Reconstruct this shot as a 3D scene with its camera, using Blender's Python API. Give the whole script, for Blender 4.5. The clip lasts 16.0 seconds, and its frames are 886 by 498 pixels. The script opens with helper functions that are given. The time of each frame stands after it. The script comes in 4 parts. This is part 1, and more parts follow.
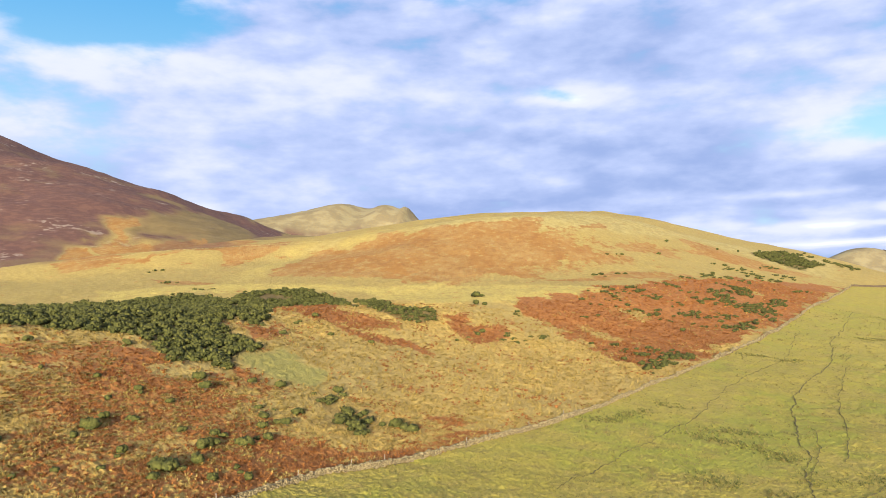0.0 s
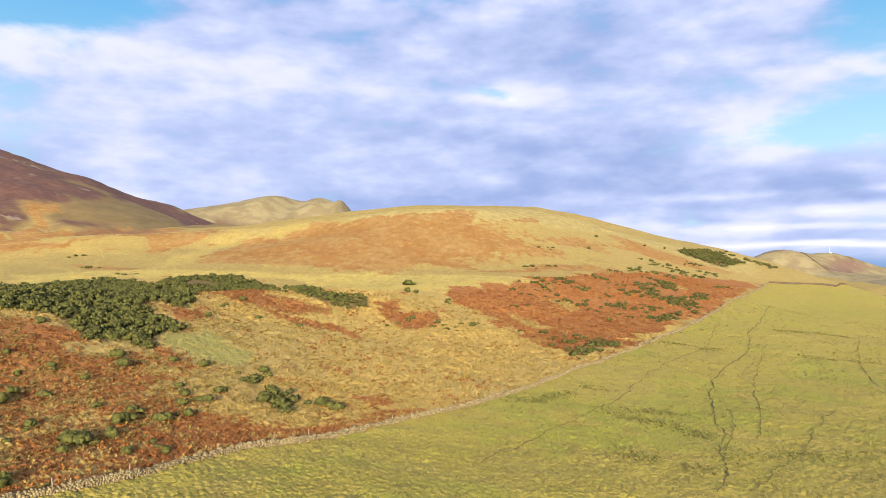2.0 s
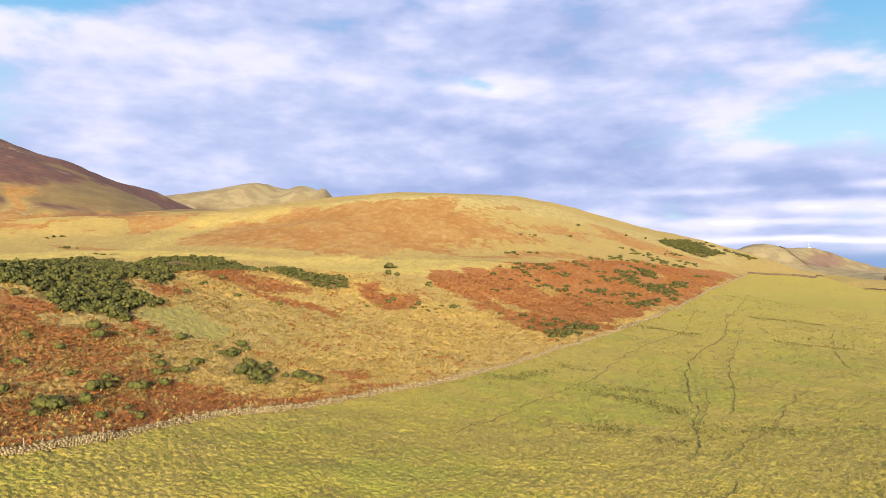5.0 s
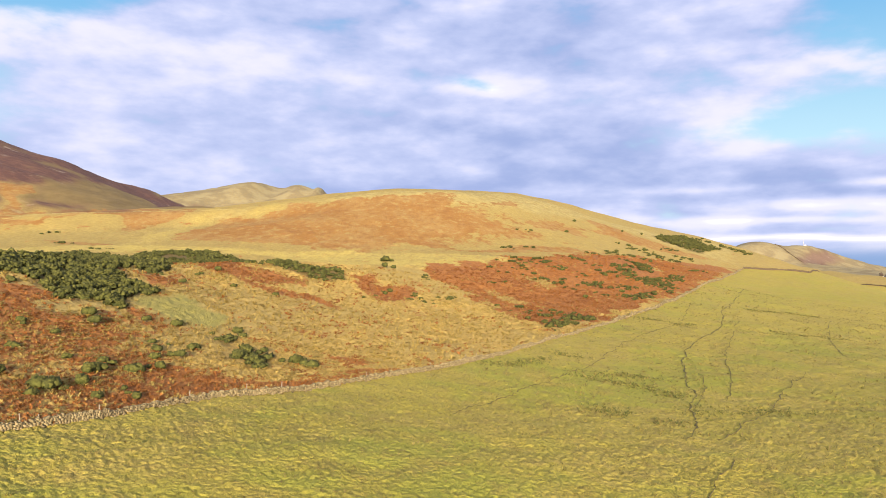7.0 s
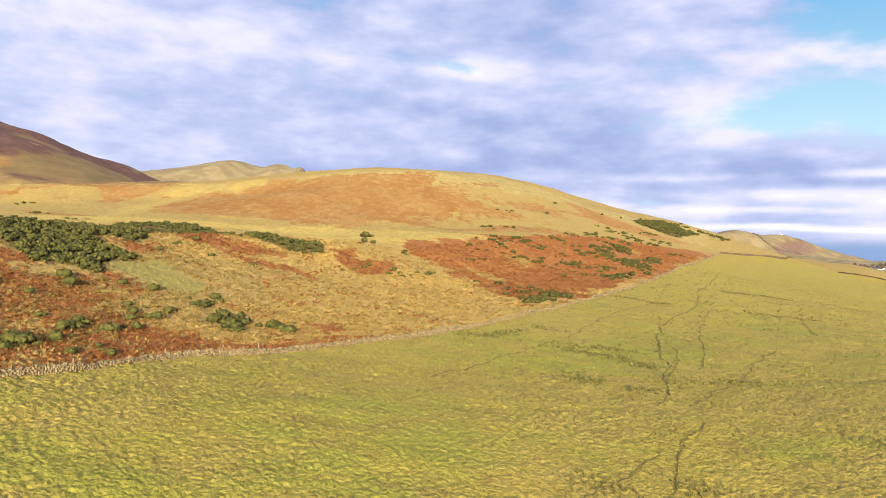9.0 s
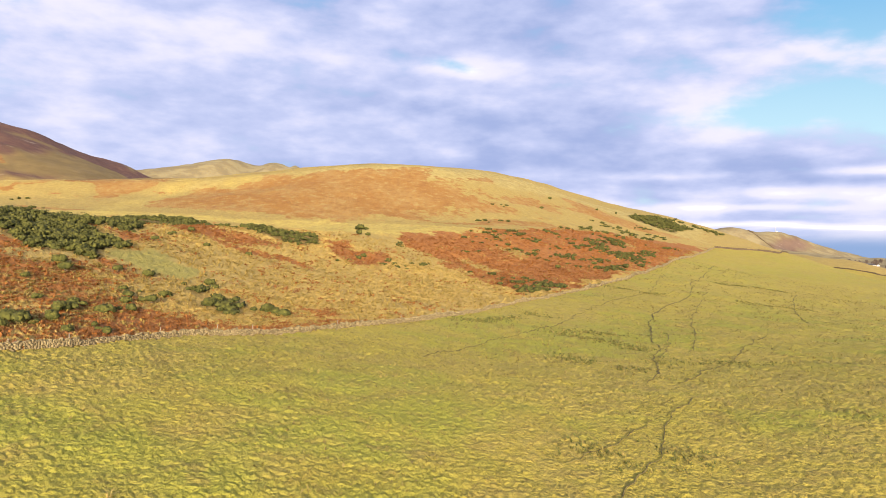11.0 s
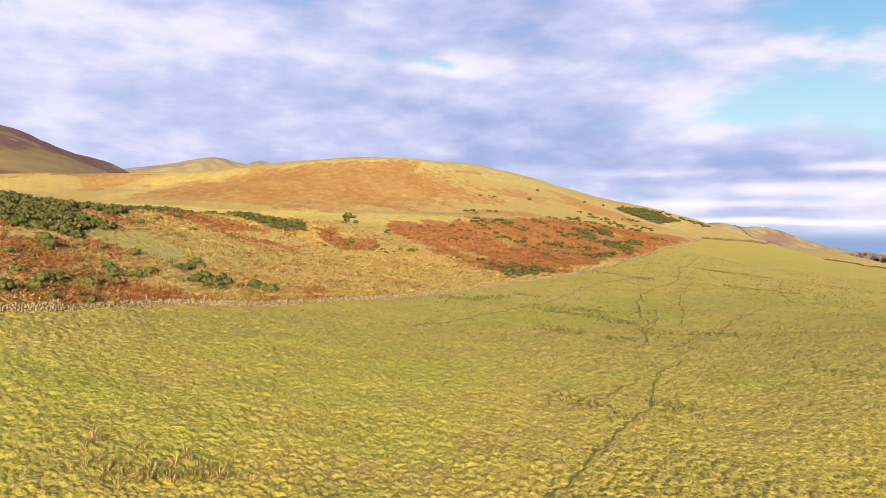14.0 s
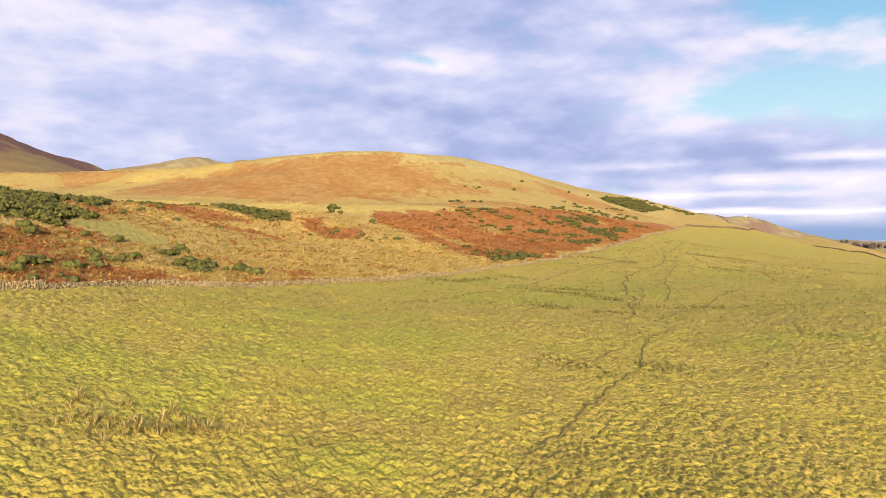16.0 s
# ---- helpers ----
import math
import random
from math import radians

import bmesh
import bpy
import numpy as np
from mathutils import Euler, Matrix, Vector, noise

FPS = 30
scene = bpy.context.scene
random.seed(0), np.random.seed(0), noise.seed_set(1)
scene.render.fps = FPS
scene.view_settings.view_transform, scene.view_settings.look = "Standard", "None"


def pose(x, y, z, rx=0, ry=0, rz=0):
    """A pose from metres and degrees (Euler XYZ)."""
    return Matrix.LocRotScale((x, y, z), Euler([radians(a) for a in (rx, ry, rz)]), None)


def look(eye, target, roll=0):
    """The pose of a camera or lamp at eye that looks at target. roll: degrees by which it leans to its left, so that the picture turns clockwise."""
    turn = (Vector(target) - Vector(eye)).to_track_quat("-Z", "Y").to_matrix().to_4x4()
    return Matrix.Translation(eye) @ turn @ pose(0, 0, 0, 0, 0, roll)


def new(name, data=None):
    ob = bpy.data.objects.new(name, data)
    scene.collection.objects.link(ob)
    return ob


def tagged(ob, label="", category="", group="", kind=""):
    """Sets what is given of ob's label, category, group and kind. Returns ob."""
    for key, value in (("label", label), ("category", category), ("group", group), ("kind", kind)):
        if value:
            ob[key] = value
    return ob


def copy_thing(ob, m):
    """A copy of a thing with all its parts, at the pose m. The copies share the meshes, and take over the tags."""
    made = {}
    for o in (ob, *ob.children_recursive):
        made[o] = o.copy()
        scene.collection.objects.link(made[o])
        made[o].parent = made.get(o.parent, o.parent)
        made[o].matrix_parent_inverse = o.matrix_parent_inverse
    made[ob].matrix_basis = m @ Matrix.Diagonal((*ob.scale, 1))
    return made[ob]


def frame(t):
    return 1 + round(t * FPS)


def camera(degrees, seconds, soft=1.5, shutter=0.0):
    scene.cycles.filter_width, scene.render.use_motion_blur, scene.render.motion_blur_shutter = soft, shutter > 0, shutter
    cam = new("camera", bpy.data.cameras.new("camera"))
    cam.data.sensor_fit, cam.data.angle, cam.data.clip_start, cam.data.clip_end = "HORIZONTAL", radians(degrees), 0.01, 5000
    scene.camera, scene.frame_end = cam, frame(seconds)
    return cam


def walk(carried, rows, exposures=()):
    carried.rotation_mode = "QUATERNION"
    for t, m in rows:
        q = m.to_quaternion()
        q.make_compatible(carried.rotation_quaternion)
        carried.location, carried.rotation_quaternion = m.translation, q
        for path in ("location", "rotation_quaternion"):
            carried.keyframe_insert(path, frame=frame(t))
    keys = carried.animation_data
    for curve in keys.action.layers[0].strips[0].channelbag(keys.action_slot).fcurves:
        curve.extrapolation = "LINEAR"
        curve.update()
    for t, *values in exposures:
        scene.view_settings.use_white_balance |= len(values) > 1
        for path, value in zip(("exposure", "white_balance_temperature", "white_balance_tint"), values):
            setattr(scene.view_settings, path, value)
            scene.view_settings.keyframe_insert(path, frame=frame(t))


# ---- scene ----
cam = camera(60.3, 16.0, soft=0.6)
PATH = [  # seconds, x, y, z, yaw to the left, pitch up, roll
    (0, 1.27, -1.52, 36.71, 6.90, 2.04, -1.13),
    (0.5, 1.84, -1.26, 35.92, 4.05, 1.52, -1.52),
    (1, 1.61, -0.85, 35.03, 3.32, 1.65, -1.35),
    (1.5, 1.98, -0.97, 34.40, 2.35, 1.44, -0.29),
    (2, 2.09, -0.96, 33.58, 2.00, 1.68, -0.26),
    (2.5, 2.16, -0.86, 32.83, 1.49, 1.37, -0.17),
    (3, 2.38, -1.07, 32.36, 1.20, 1.03, -0.24),
    (3.5, 2.37, -0.91, 31.97, 0.99, 1.19, -0.18),
    (4, 2.53, -0.96, 31.66, 0.96, 1.16, 0.27),
    (6.5, 2.82, -1.11, 28.91, 0.53, 0.77, 0.33),
    (7, 2.72, -0.94, 28.20, 0.45, 0.94, 0.25),
    (7.5, 2.86, -0.95, 27.44, 0.25, 0.58, 0.29),
    (8, 3.07, -1.40, 26.90, -0.95, -0.53, 1.68),
    (8.5, 2.97, -1.23, 26.21, -0.95, -0.43, 1.58),
    (9, 3.02, -1.20, 25.54, -1.03, -0.29, 1.31),
    (11.5, 3.72, -2.70, 22.32, -1.44, -0.46, 1.07),
    (12, 3.71, -2.70, 21.63, -1.69, -0.59, 1.03),
    (12.5, 3.71, -2.63, 20.89, -1.81, -0.31, 0.82),
    (13, 3.74, -2.49, 20.18, -2.13, -0.20, 0.74),
    (13.5, 3.72, -2.33, 19.48, -2.38, -0.21, 0.80),
    (14, 3.74, -2.14, 18.80, -2.20, -0.49, 0.68),
    (14.5, 3.80, -1.99, 18.07, -2.28, -0.22, 0.47),
    (15, 3.81, -2.04, 17.25, -2.75, 0.96, 0.30),
    (15.5, 3.72, -1.96, 16.54, -2.86, 0.81, 0.51),
    (16, 3.67, -1.82, 15.91, -3.29, -0.77, -0.46),
]
walk(cam, [(t, Matrix.Translation((x, y, z)) @ pose(0, 0, 0, 0, 0, yaw) @ pose(0, 0, 0, 90 + pitch) @ pose(0, 0, 0, 0, 0, roll))
           for t, x, y, z, yaw, pitch, roll in PATH], [(0.0, 1.21, 6150, 7), (4.0, 1.21, 6500, 10), (9.0, 1.21, 6600, 11), (16.0, 1.18, 6850, 13)])

# ---- world and sun ----
SUN_ELEV, SUN_AZ = 10.0, 2.5  # degrees above the horizon; the light travels towards +y, turned a little to the left


def node(tree, kind, **values):
    n = tree.nodes.new(kind)
    for k, v in values.items():
        if k in n.inputs:
            n.inputs[k].default_value = v
    return n


def calc(tree, operation, a, b=None, clamp=False):
    n = tree.nodes.new("ShaderNodeMath")
    n.operation, n.use_clamp = operation, clamp
    for k, v in enumerate((a, b)):
        if v is None:
            continue
        if isinstance(v, (int, float)):
            n.inputs[k].default_value = v
        else:
            tree.links.new(v, n.inputs[k])
    return n.outputs[0]


def blend(tree, factor, a, b):
    n = tree.nodes.new("ShaderNodeMix")
    n.data_type = "RGBA"
    for k, v in ((0, factor), (6, a), (7, b)):
        if isinstance(v, (int, float)):
            n.inputs[k].default_value = v
        elif isinstance(v, tuple):
            n.inputs[k].default_value = (*v, 1)
        else:
            tree.links.new(v, n.inputs[k])
    return n.outputs[2]


def step(tree, value, low, high):
    n = node(tree, "ShaderNodeMapRange")
    n.interpolation_type = "SMOOTHSTEP"
    n.inputs["From Min"].default_value, n.inputs["From Max"].default_value = low, high
    tree.links.new(value, n.inputs[0])
    return n.outputs[0]


def noise_of(tree, vector, scale, detail=4.0, rough=0.55):
    n = node(tree, "ShaderNodeTexNoise", Scale=scale, Detail=detail, Roughness=rough)
    tree.links.new(vector, n.inputs["Vector"])
    return n.outputs[0]


def calc_vec(tree, vector, shift):
    n = tree.nodes.new("ShaderNodeVectorMath")
    n.operation = "ADD"
    tree.links.new(vector, n.inputs[0])
    n.inputs[1].default_value = (shift, shift, shift)
    return n.outputs[0]


world = bpy.data.worlds.new("world")
scene.world = world
world.use_nodes = True
wt = world.node_tree
wt.nodes.clear()
sky = node(wt, "ShaderNodeTexSky")
sky.sky_type, sky.sun_disc = "NISHITA", False
sky.sun_elevation, sky.sun_rotation = radians(SUN_ELEV), radians(180)
way = node(wt, "ShaderNodeTexCoord").outputs["Generated"]
split = node(wt, "ShaderNodeSeparateXYZ")
wt.links.new(way, split.inputs[0])
dx, dy, dz = split.outputs
# the cloud sheet: the view direction meets a high layer
up = calc(wt, "ADD", calc(wt, "MAXIMUM", dz, 0.0), 0.11)
sheet = node(wt, "ShaderNodeCombineXYZ")
wt.links.new(calc(wt, "DIVIDE", dx, up), sheet.inputs[0])
wt.links.new(calc(wt, "MULTIPLY", calc(wt, "DIVIDE", dy, up), 0.8), sheet.inputs[1])
broad = noise_of(wt, sheet.outputs[0], 0.62, 4.0, 0.48)
fine = noise_of(wt, sheet.outputs[0], 1.1, 4.0, 0.45)
azimuth = calc(wt, "MULTIPLY", calc(wt, "ARCTAN2", dx, dy), 57.3)
elevation = calc(wt, "MULTIPLY", calc(wt, "ARCSINE", dz), 57.3)
az_w = calc(wt, "ADD", azimuth, calc(wt, "MULTIPLY", calc(wt, "SUBTRACT", fine, 0.5), 9.0))
el_w = calc(wt, "ADD", elevation, calc(wt, "MULTIPLY", calc(wt, "SUBTRACT", broad, 0.5), 5.0))
# openings in the cloud and thicker, greyer parts: azimuth, elevation, half-widths, cover, brightness
CLOUDS = [
    (-32, 19.0, 8, 3.2, -0.75, 0.0), (2.9, 13.5, 2.4, 0.55, -0.3, 0.22), (1.0, 13.1, 4.5, 0.5, 0.1, 0.22), (26.5, 9.0, 7, 1.4, -0.48, 0.18), (32, 17, 6, 4, -0.6, 0.0),
    (12, 6.6, 16, 2.4, 0.2, -0.17), (3, 9.6, 12, 1.8, 0.15, -0.14), (-5, 6.7, 8, 0.7, 0.05, 0.05), (-12, 4.5, 12, 2.5, 0.05, -0.13), (-21, 14.3, 12, 1.7, 0.12, 0.14), (-20, 9, 12, 3.0, 0.13, 0.06), (-6, 20, 4, 0.9, -0.2, 0.0), (2, 17.0, 16, 2.6, 0.1, -0.05), (-15, 19.0, 10, 3.0, 0.1, -0.12),
]
STRIPS = [(26, 1.7, 10, 0.16, 0.45), (27, 4.0, 7, 0.4, 0.3), (22, 3.0, 7, 0.3, 0.3), (31, 5.2, 4, 0.3, 0.4), (18, 5.2, 6, 0.35, 0.15)]
other = noise_of(wt, calc_vec(wt, sheet.outputs[0], 7.3), 0.85, 5.0, 0.5)
puff_at = node(wt, "ShaderNodeCombineXYZ")
wt.links.new(calc(wt, "MULTIPLY", azimuth, 0.17), puff_at.inputs[0])
wt.links.new(calc(wt, "MULTIPLY", elevation, 0.42), puff_at.inputs[1])
puff = calc(wt, "SUBTRACT", noise_of(wt, puff_at.outputs[0], 1.0, 5.0, 0.52), 0.5)
cover = calc(wt, "ADD", calc(wt, "MULTIPLY", puff, 0.9), calc(wt, "ADD", calc(wt, "MULTIPLY", broad, 0.75), calc(wt, "MULTIPLY", fine, 0.35)))
glow = calc(wt, "ADD", calc(wt, "MULTIPLY", puff, 0.75), calc(wt, "ADD", calc(wt, "MULTIPLY", other, 0.62), calc(wt, "MULTIPLY", fine, 0.38)))
for ca, ce, wa, we, more, light in CLOUDS:
    u = calc(wt, "POWER", calc(wt, "DIVIDE", calc(wt, "SUBTRACT", az_w, ca), wa), 2.0)
    v = calc(wt, "POWER", calc(wt, "DIVIDE", calc(wt, "SUBTRACT", el_w, ce), we), 2.0)
    g = calc(wt, "EXPONENT", calc(wt, "MULTIPLY", calc(wt, "ADD", u, v), -1.0))
    cover = calc(wt, "ADD", cover, calc(wt, "MULTIPLY", g, more))
    glow = calc(wt, "ADD", glow, calc(wt, "MULTIPLY", g, light))
el_s = calc(wt, "ADD", elevation, calc(wt, "MULTIPLY", calc(wt, "SUBTRACT", fine, 0.5), 0.9))
for ca, ce, wa, we, light in STRIPS:
    u = calc(wt, "POWER", calc(wt, "DIVIDE", calc(wt, "SUBTRACT", azimuth, ca), wa), 2.0)
    v = calc(wt, "POWER", calc(wt, "DIVIDE", calc(wt, "SUBTRACT", el_s, ce), we), 2.0)
    g = calc(wt, "EXPONENT", calc(wt, "MULTIPLY", calc(wt, "ADD", u, v), -1.0))
    glow = calc(wt, "ADD", glow, calc(wt, "MULTIPLY", g, light))
blue = blend(wt, step(wt, elevation, 2.0, 22.0), (0.46, 0.66, 0.74), (0.10, 0.33, 0.60))
cloud = blend(wt, step(wt, glow, 0.22, 0.52), (0.215, 0.27, 0.455), (0.345, 0.385, 0.555))
cloud = blend(wt, step(wt, glow, 0.43, 0.68), cloud, (0.50, 0.50, 0.60))
cloud = blend(wt, step(wt, glow, 0.68, 1.0), cloud, (0.68, 0.69, 0.75))
haze = blend(wt, step(wt, elevation, 0.2, 1.6), (0.165, 0.25, 0.42), cloud)
clear = node(wt, "ShaderNodeBackground", Strength=0.05)
wt.links.new(sky.outputs[0], clear.inputs[0])
deep = node(wt, "ShaderNodeBackground", Strength=0.66)
wt.links.new(blue, deep.inputs[0])
gap = node(wt, "ShaderNodeMixShader")
gap.inputs[0].default_value = 0.88
wt.links.new(clear.outputs[0], gap.inputs[1])
wt.links.new(deep.outputs[0], gap.inputs[2])
layer = node(wt, "ShaderNodeBackground", Strength=0.77)
wt.links.new(haze, layer.inputs[0])
both = node(wt, "ShaderNodeMixShader")
low = calc(wt, "SUBTRACT", 1.0, step(wt, elevation, 1.0, 4.0))
wt.links.new(calc(wt, "MAXIMUM", step(wt, cover, 0.2, 0.56), low), both.inputs[0])
wt.links.new(gap.outputs[0], both.inputs[1])
wt.links.new(layer.outputs[0], both.inputs[2])
wt.links.new(both.outputs[0], node(wt, "ShaderNodeOutputWorld").inputs[0])

sun_data = bpy.data.lights.new("sun", "SUN")
sun_data.energy, sun_data.angle, sun_data.color = 5.0, radians(0.5), (1.0, 0.84, 0.61)
sun = new("sun", sun_data)
sun.matrix_world = look((0, 0, 0), (-math.sin(radians(SUN_AZ)), math.cos(radians(SUN_AZ)), -math.tan(radians(SUN_ELEV))))

# ---- shape of the land ----
BASE = -15.05
HILLS_FAR = [  # centre x, y, half-widths, turn, height
    (242.5, 832.3, 198.5, 86.1, -1.107, 43.18),  # knoll_right
    (-1377.6, 1506.4, 508.0, 457.1, -0.063, 470.21),  # mountain
    (-536.5, 959.2, 279.9, 277.1, 0.619, 102.84),  # mountain_spur
    (-308.6, 837.0, 141.3, 296.2, 0.136, -38.53),  # valley_head
    (-835.0, 2662.9, 240.4, 389.9, -0.559, 236.46),  # far_hill
    (-478.3, 2717.5, 192.1, 239.6, -0.568, 189.06),  # far_hill_right
    (-184.5, 2045.1, 705.7, 94.1, 0.927, 46.41),  # far_ridge
    (1496.1, 3272.6, 312.4, 102.0, 0.505, 114.50),  # mast_hill
    (1240.6, 3107.0, 107.6, 299.1, 0.776, 49.21),  # mast_hill_top
    (235.6, 561.4, 485.4, 401.0, 0.214, 11.87),  # upland
    (148.9, 947.1, 211.7, 71.9, 0.555, 30.63),  # crest
    (568.5, 617.1, 180.7, 90.2, 0.831, -23.69),  # east_slope
    (-456.1, 2592.0, 14.0, 144.3, -0.028, 32.84),  # far knob
    (-608.9, 2629.0, 39.0, 92.4, -0.076, -44.58),  # far notch
]
HILLS_NEAR = [
    (-63.4, 656.9, 220.9, 187.6, 1.187, 78.19),  # knoll
    (-154.6, 486.3, 106.1, 29.3, 0.411, 20.69),  # foot_b
    (-125.6, 128.2, 72.9, 40.9, 1.035, 11.90),  # gorse_bank
    (-238.0, 254.8, 213.9, 120.7, -0.759, 24.01),  # shelf
    (205.9, 246.7, 111.6, 267.0, -1.345, -2.59),  # hollow
    (46.4, -5.7, 15.1, 22.6, -0.225, -37.63),  # west_field
    (78.0, 788.9, 61.9, 133.3, -0.061, 24.92),  # mid_bank
    (151.2, 531.6, 58.8, 176.7, -0.020, -5.33),  # right_drop
    (-259.4, 712.7, 231.3, 48.7, 1.373, 20.22),  # left_foot
    (-53.5, 335.5, 136.6, 352.0, -0.104, 3.86),  # saddle
    (-166.1, 36.8, 116.4, 64.3, -0.249, 10.37),  # near
    (476.0, 1020.0, 156.6, 37.1, -1.453, 27.25),  # right_crest
    (-7.7, 309.7, 114.4, 24.8, 0.809, 6.19),  # red_bank
    (-26.8, 72.7, 46.1, 18.8, 0.301, 1.80),  # field_left
    (372.5, 755.8, 61.9, 68.0, 0.133, -9.69),  # east crest
]
SWELLS = [
    (-3.9, 12.2, 14.0, 39.0, -13.171, -3.55),
    (47.7, 49.1, 259.9, 88.2, -1.686, 2.04),
    (160.1, 91.0, 426.2, 27.9, 0.576, 1.32),
    (-6.2, 73.9, 45.5, 312.2, 5.130, -1.48),
    (-135.1, 479.7, 66.9, 25.2, 0.406, -16.18),
    (132.0, 148.6, 52.2, 296.4, 6.369, 3.17),
    (-117.6, 207.8, 64.0, 16.8, -2.146, -2.37),
    (-384.5, 349.3, 145.5, 180.4, -1.010, 4.29),
    (-66.5, 14.6, 221.9, 61.9, 5.073, 1.21),
    (376.3, 647.4, 64.8, 119.9, 0.099, -16.57),
    (101.6, 72.0, 65.7, 37.2, -4.918, 7.39),
    (28.0, 3.3, 14.3, 27.3, 3.390, 3.73),
    (125.5, 47.0, 28.1, 56.6, -3.858, -27.10),
]
SHOULDERS = [
    (-99.2, 538.0, 75.4, 38.2, 0.414, -12.20),  # knoll_shoulder
    (-35.2, 554.1, 65.2, 75.9, 0.002, 8.38),  # knoll_shoulder
    (161.8, 650.8, 55.2, 59.3, -0.004, 5.52),  # knoll_shoulder
    (-193.9, 545.8, 77.3, 68.1, 0.005, 6.57),  # knoll_shoulder
    (-930.1, 1497.0, 165.1, 152.9, -0.023, -25.51),  # mountain_shoulder
    (-962.9, 1454.2, 174.0, 142.6, -0.130, -29.80),  # mountain_shoulder
    (-1189.1, 1610.4, 118.2, 212.4, 0.015, -36.97),  # mountain_shoulder
]
GORSE_MASS = [(-102, 145.3), (-110.8, 137.2), (-209.8, 259.8), (-183, 260.4), (-153.3, 262.3), (-150, 279), (-142.7, 287.7), (-136.3, 296.5), (-116.9, 283.2), (-80.8, 201.9), (-81.8, 189.9), (-73.9, 180.4), (-64.2, 169.9), (-61.4, 155.5), (-61.1, 146.4), (-67.7, 149), (-71, 140.4), (-79.8, 151.3), (-88.5, 152.5)]
GORSE_STRIP = [(-120.9, 296.4), (-118.8, 319.1), (-102.8, 330.8), (-74.9, 301), (-59.4, 250.2), (-89.7, 280.3), (-94.1, 264.6), (-71.8, 197.4), (-76.1, 192.9)]
GORSE_STRIP_B = [(-71.7, 307.2), (-65.9, 302), (-48, 257.1), (-36.2, 265.8), (-32, 249.9), (-36.5, 242.4), (-46.4, 242.7), (-55.5, 250.1)]
GORSE_RED_A = [(86, 405), (101, 431), (112, 427), (116, 411), (107.6, 386.3), (134, 423), (126.4, 398.6), (111.9, 374), (104.1, 342.8), (101.2, 357.6), (92.1, 361.9), (87, 379)]
GORSE_RED_B = [(50.7, 333.4), (61.1, 338), (70.7, 337.5), (67.8, 323.1), (58.5, 323), (51, 326.6)]
GORSE_RED_C = [(73.7, 314.3), (83.2, 326.3), (96.5, 343.1), (87.3, 319.5), (76, 302.5)]
GORSE_WALL = [(32.5, 229.1), (40.9, 246.6), (50.4, 253.4), (47.9, 240.4), (38.8, 226.9), (32, 212.1)]
GORSE_UP = [(177, 659), (216, 709), (233, 650), (204, 612), (192, 628)]
GORSE_MID = [(-42.6, 140.4), (-38.9, 142.7), (-34.6, 136.1), (-29.3, 138.7), (-28.2, 133.6), (-26.9, 125), (-27.5, 122.2), (-32.7, 125.2), (-36.6, 127.7), (-36.3, 133.4), (-40.2, 137.1)]
RED_SLOPE = [(-10.3, 296.2), (2.1, 311.3), (21.1, 347.2), (49.9, 381.2), (84, 429), (123, 487), (173, 543), (217, 561), (131.4, 391.6), (85.3, 305), (48.7, 244.7), (32.5, 222.3), (23.1, 230.4), (14.7, 252.4), (3.2, 273.5)]
RED_SLOPE_B = [(-103.4, 290.2), (-93, 290.3), (-58.2, 240.2), (-43.1, 238.3), (-42.9, 230.9), (-50.6, 214.3), (-61.3, 221.2), (-78.8, 225.5)]
RED_LOW = [(-63.1, 78.3), (-103.3, 127.9), (-96.1, 136.8), (-87.2, 151.7), (-71.7, 137.6), (-60.3, 144.4), (-45.5, 136.2), (-37.6, 120.6), (-26.7, 116.6), (-19, 119.7), (-30, 103.7), (-37.8, 89.9), (-44.2, 78.4), (-44.6, 82.6)]
PALE_FLAT = [(-189.7, 314), (-155.5, 345.9), (-120.5, 342), (-85.9, 349.6), (-42.6, 360), (0.5, 358.1), (26.8, 352), (20.2, 327.6), (-3.5, 298.9), (-39.9, 273.7), (-78.4, 329.6), (-119.2, 319), (-152.5, 299.1), (-102.7, 171.9)]
GREEN_PATCH = [(-62.4, 158.9), (-58.8, 174.5), (-51.7, 163.9), (-45, 163.8), (-43.5, 148.1), (-51, 147.7), (-58.4, 152.9)]
PATHS = [
    [(169, 430), (136.6, 357.2), (112.1, 304.1), (98.9, 267.7), (88.1, 244.5), (75.2, 220), (62.7, 193.7), (57.3, 178.1), (50.8, 153.5), (47, 137.4), (42.2, 123.8), (38.6, 110.3), (34.9, 100.7)],
    [(107.4, 276.4), (88.5, 231.3), (72.1, 191.3), (57.6, 147.8), (52.5, 135.2)],
    [(107.7, 326.7), (79.3, 254.3), (57.9, 219.5), (43.9, 190), (33.1, 163.1), (24.2, 146.6), (14.5, 129.5), (6.8, 115), (3.8, 107.5)],
    [(79.9, 165), (64.8, 141.7), (57.2, 127.2), (48.1, 115.2), (39.2, 102.9)],
    [(166.4, 327.9), (132.3, 261.2), (116.7, 224.5), (108.3, 202.5)],
    [(36.8, 92.1), (32.5, 82.9), (26.9, 70.8), (25.5, 66.5), (23.8, 63.6), (20, 58.3), (16, 51.1), (14, 47.1), (11.5, 43.5)],
    [(27.9, 79.2), (22.9, 70.3), (16.2, 62.3)],
    [(56.6, 161.8), (50.1, 140.7), (43.2, 123.9)],
]
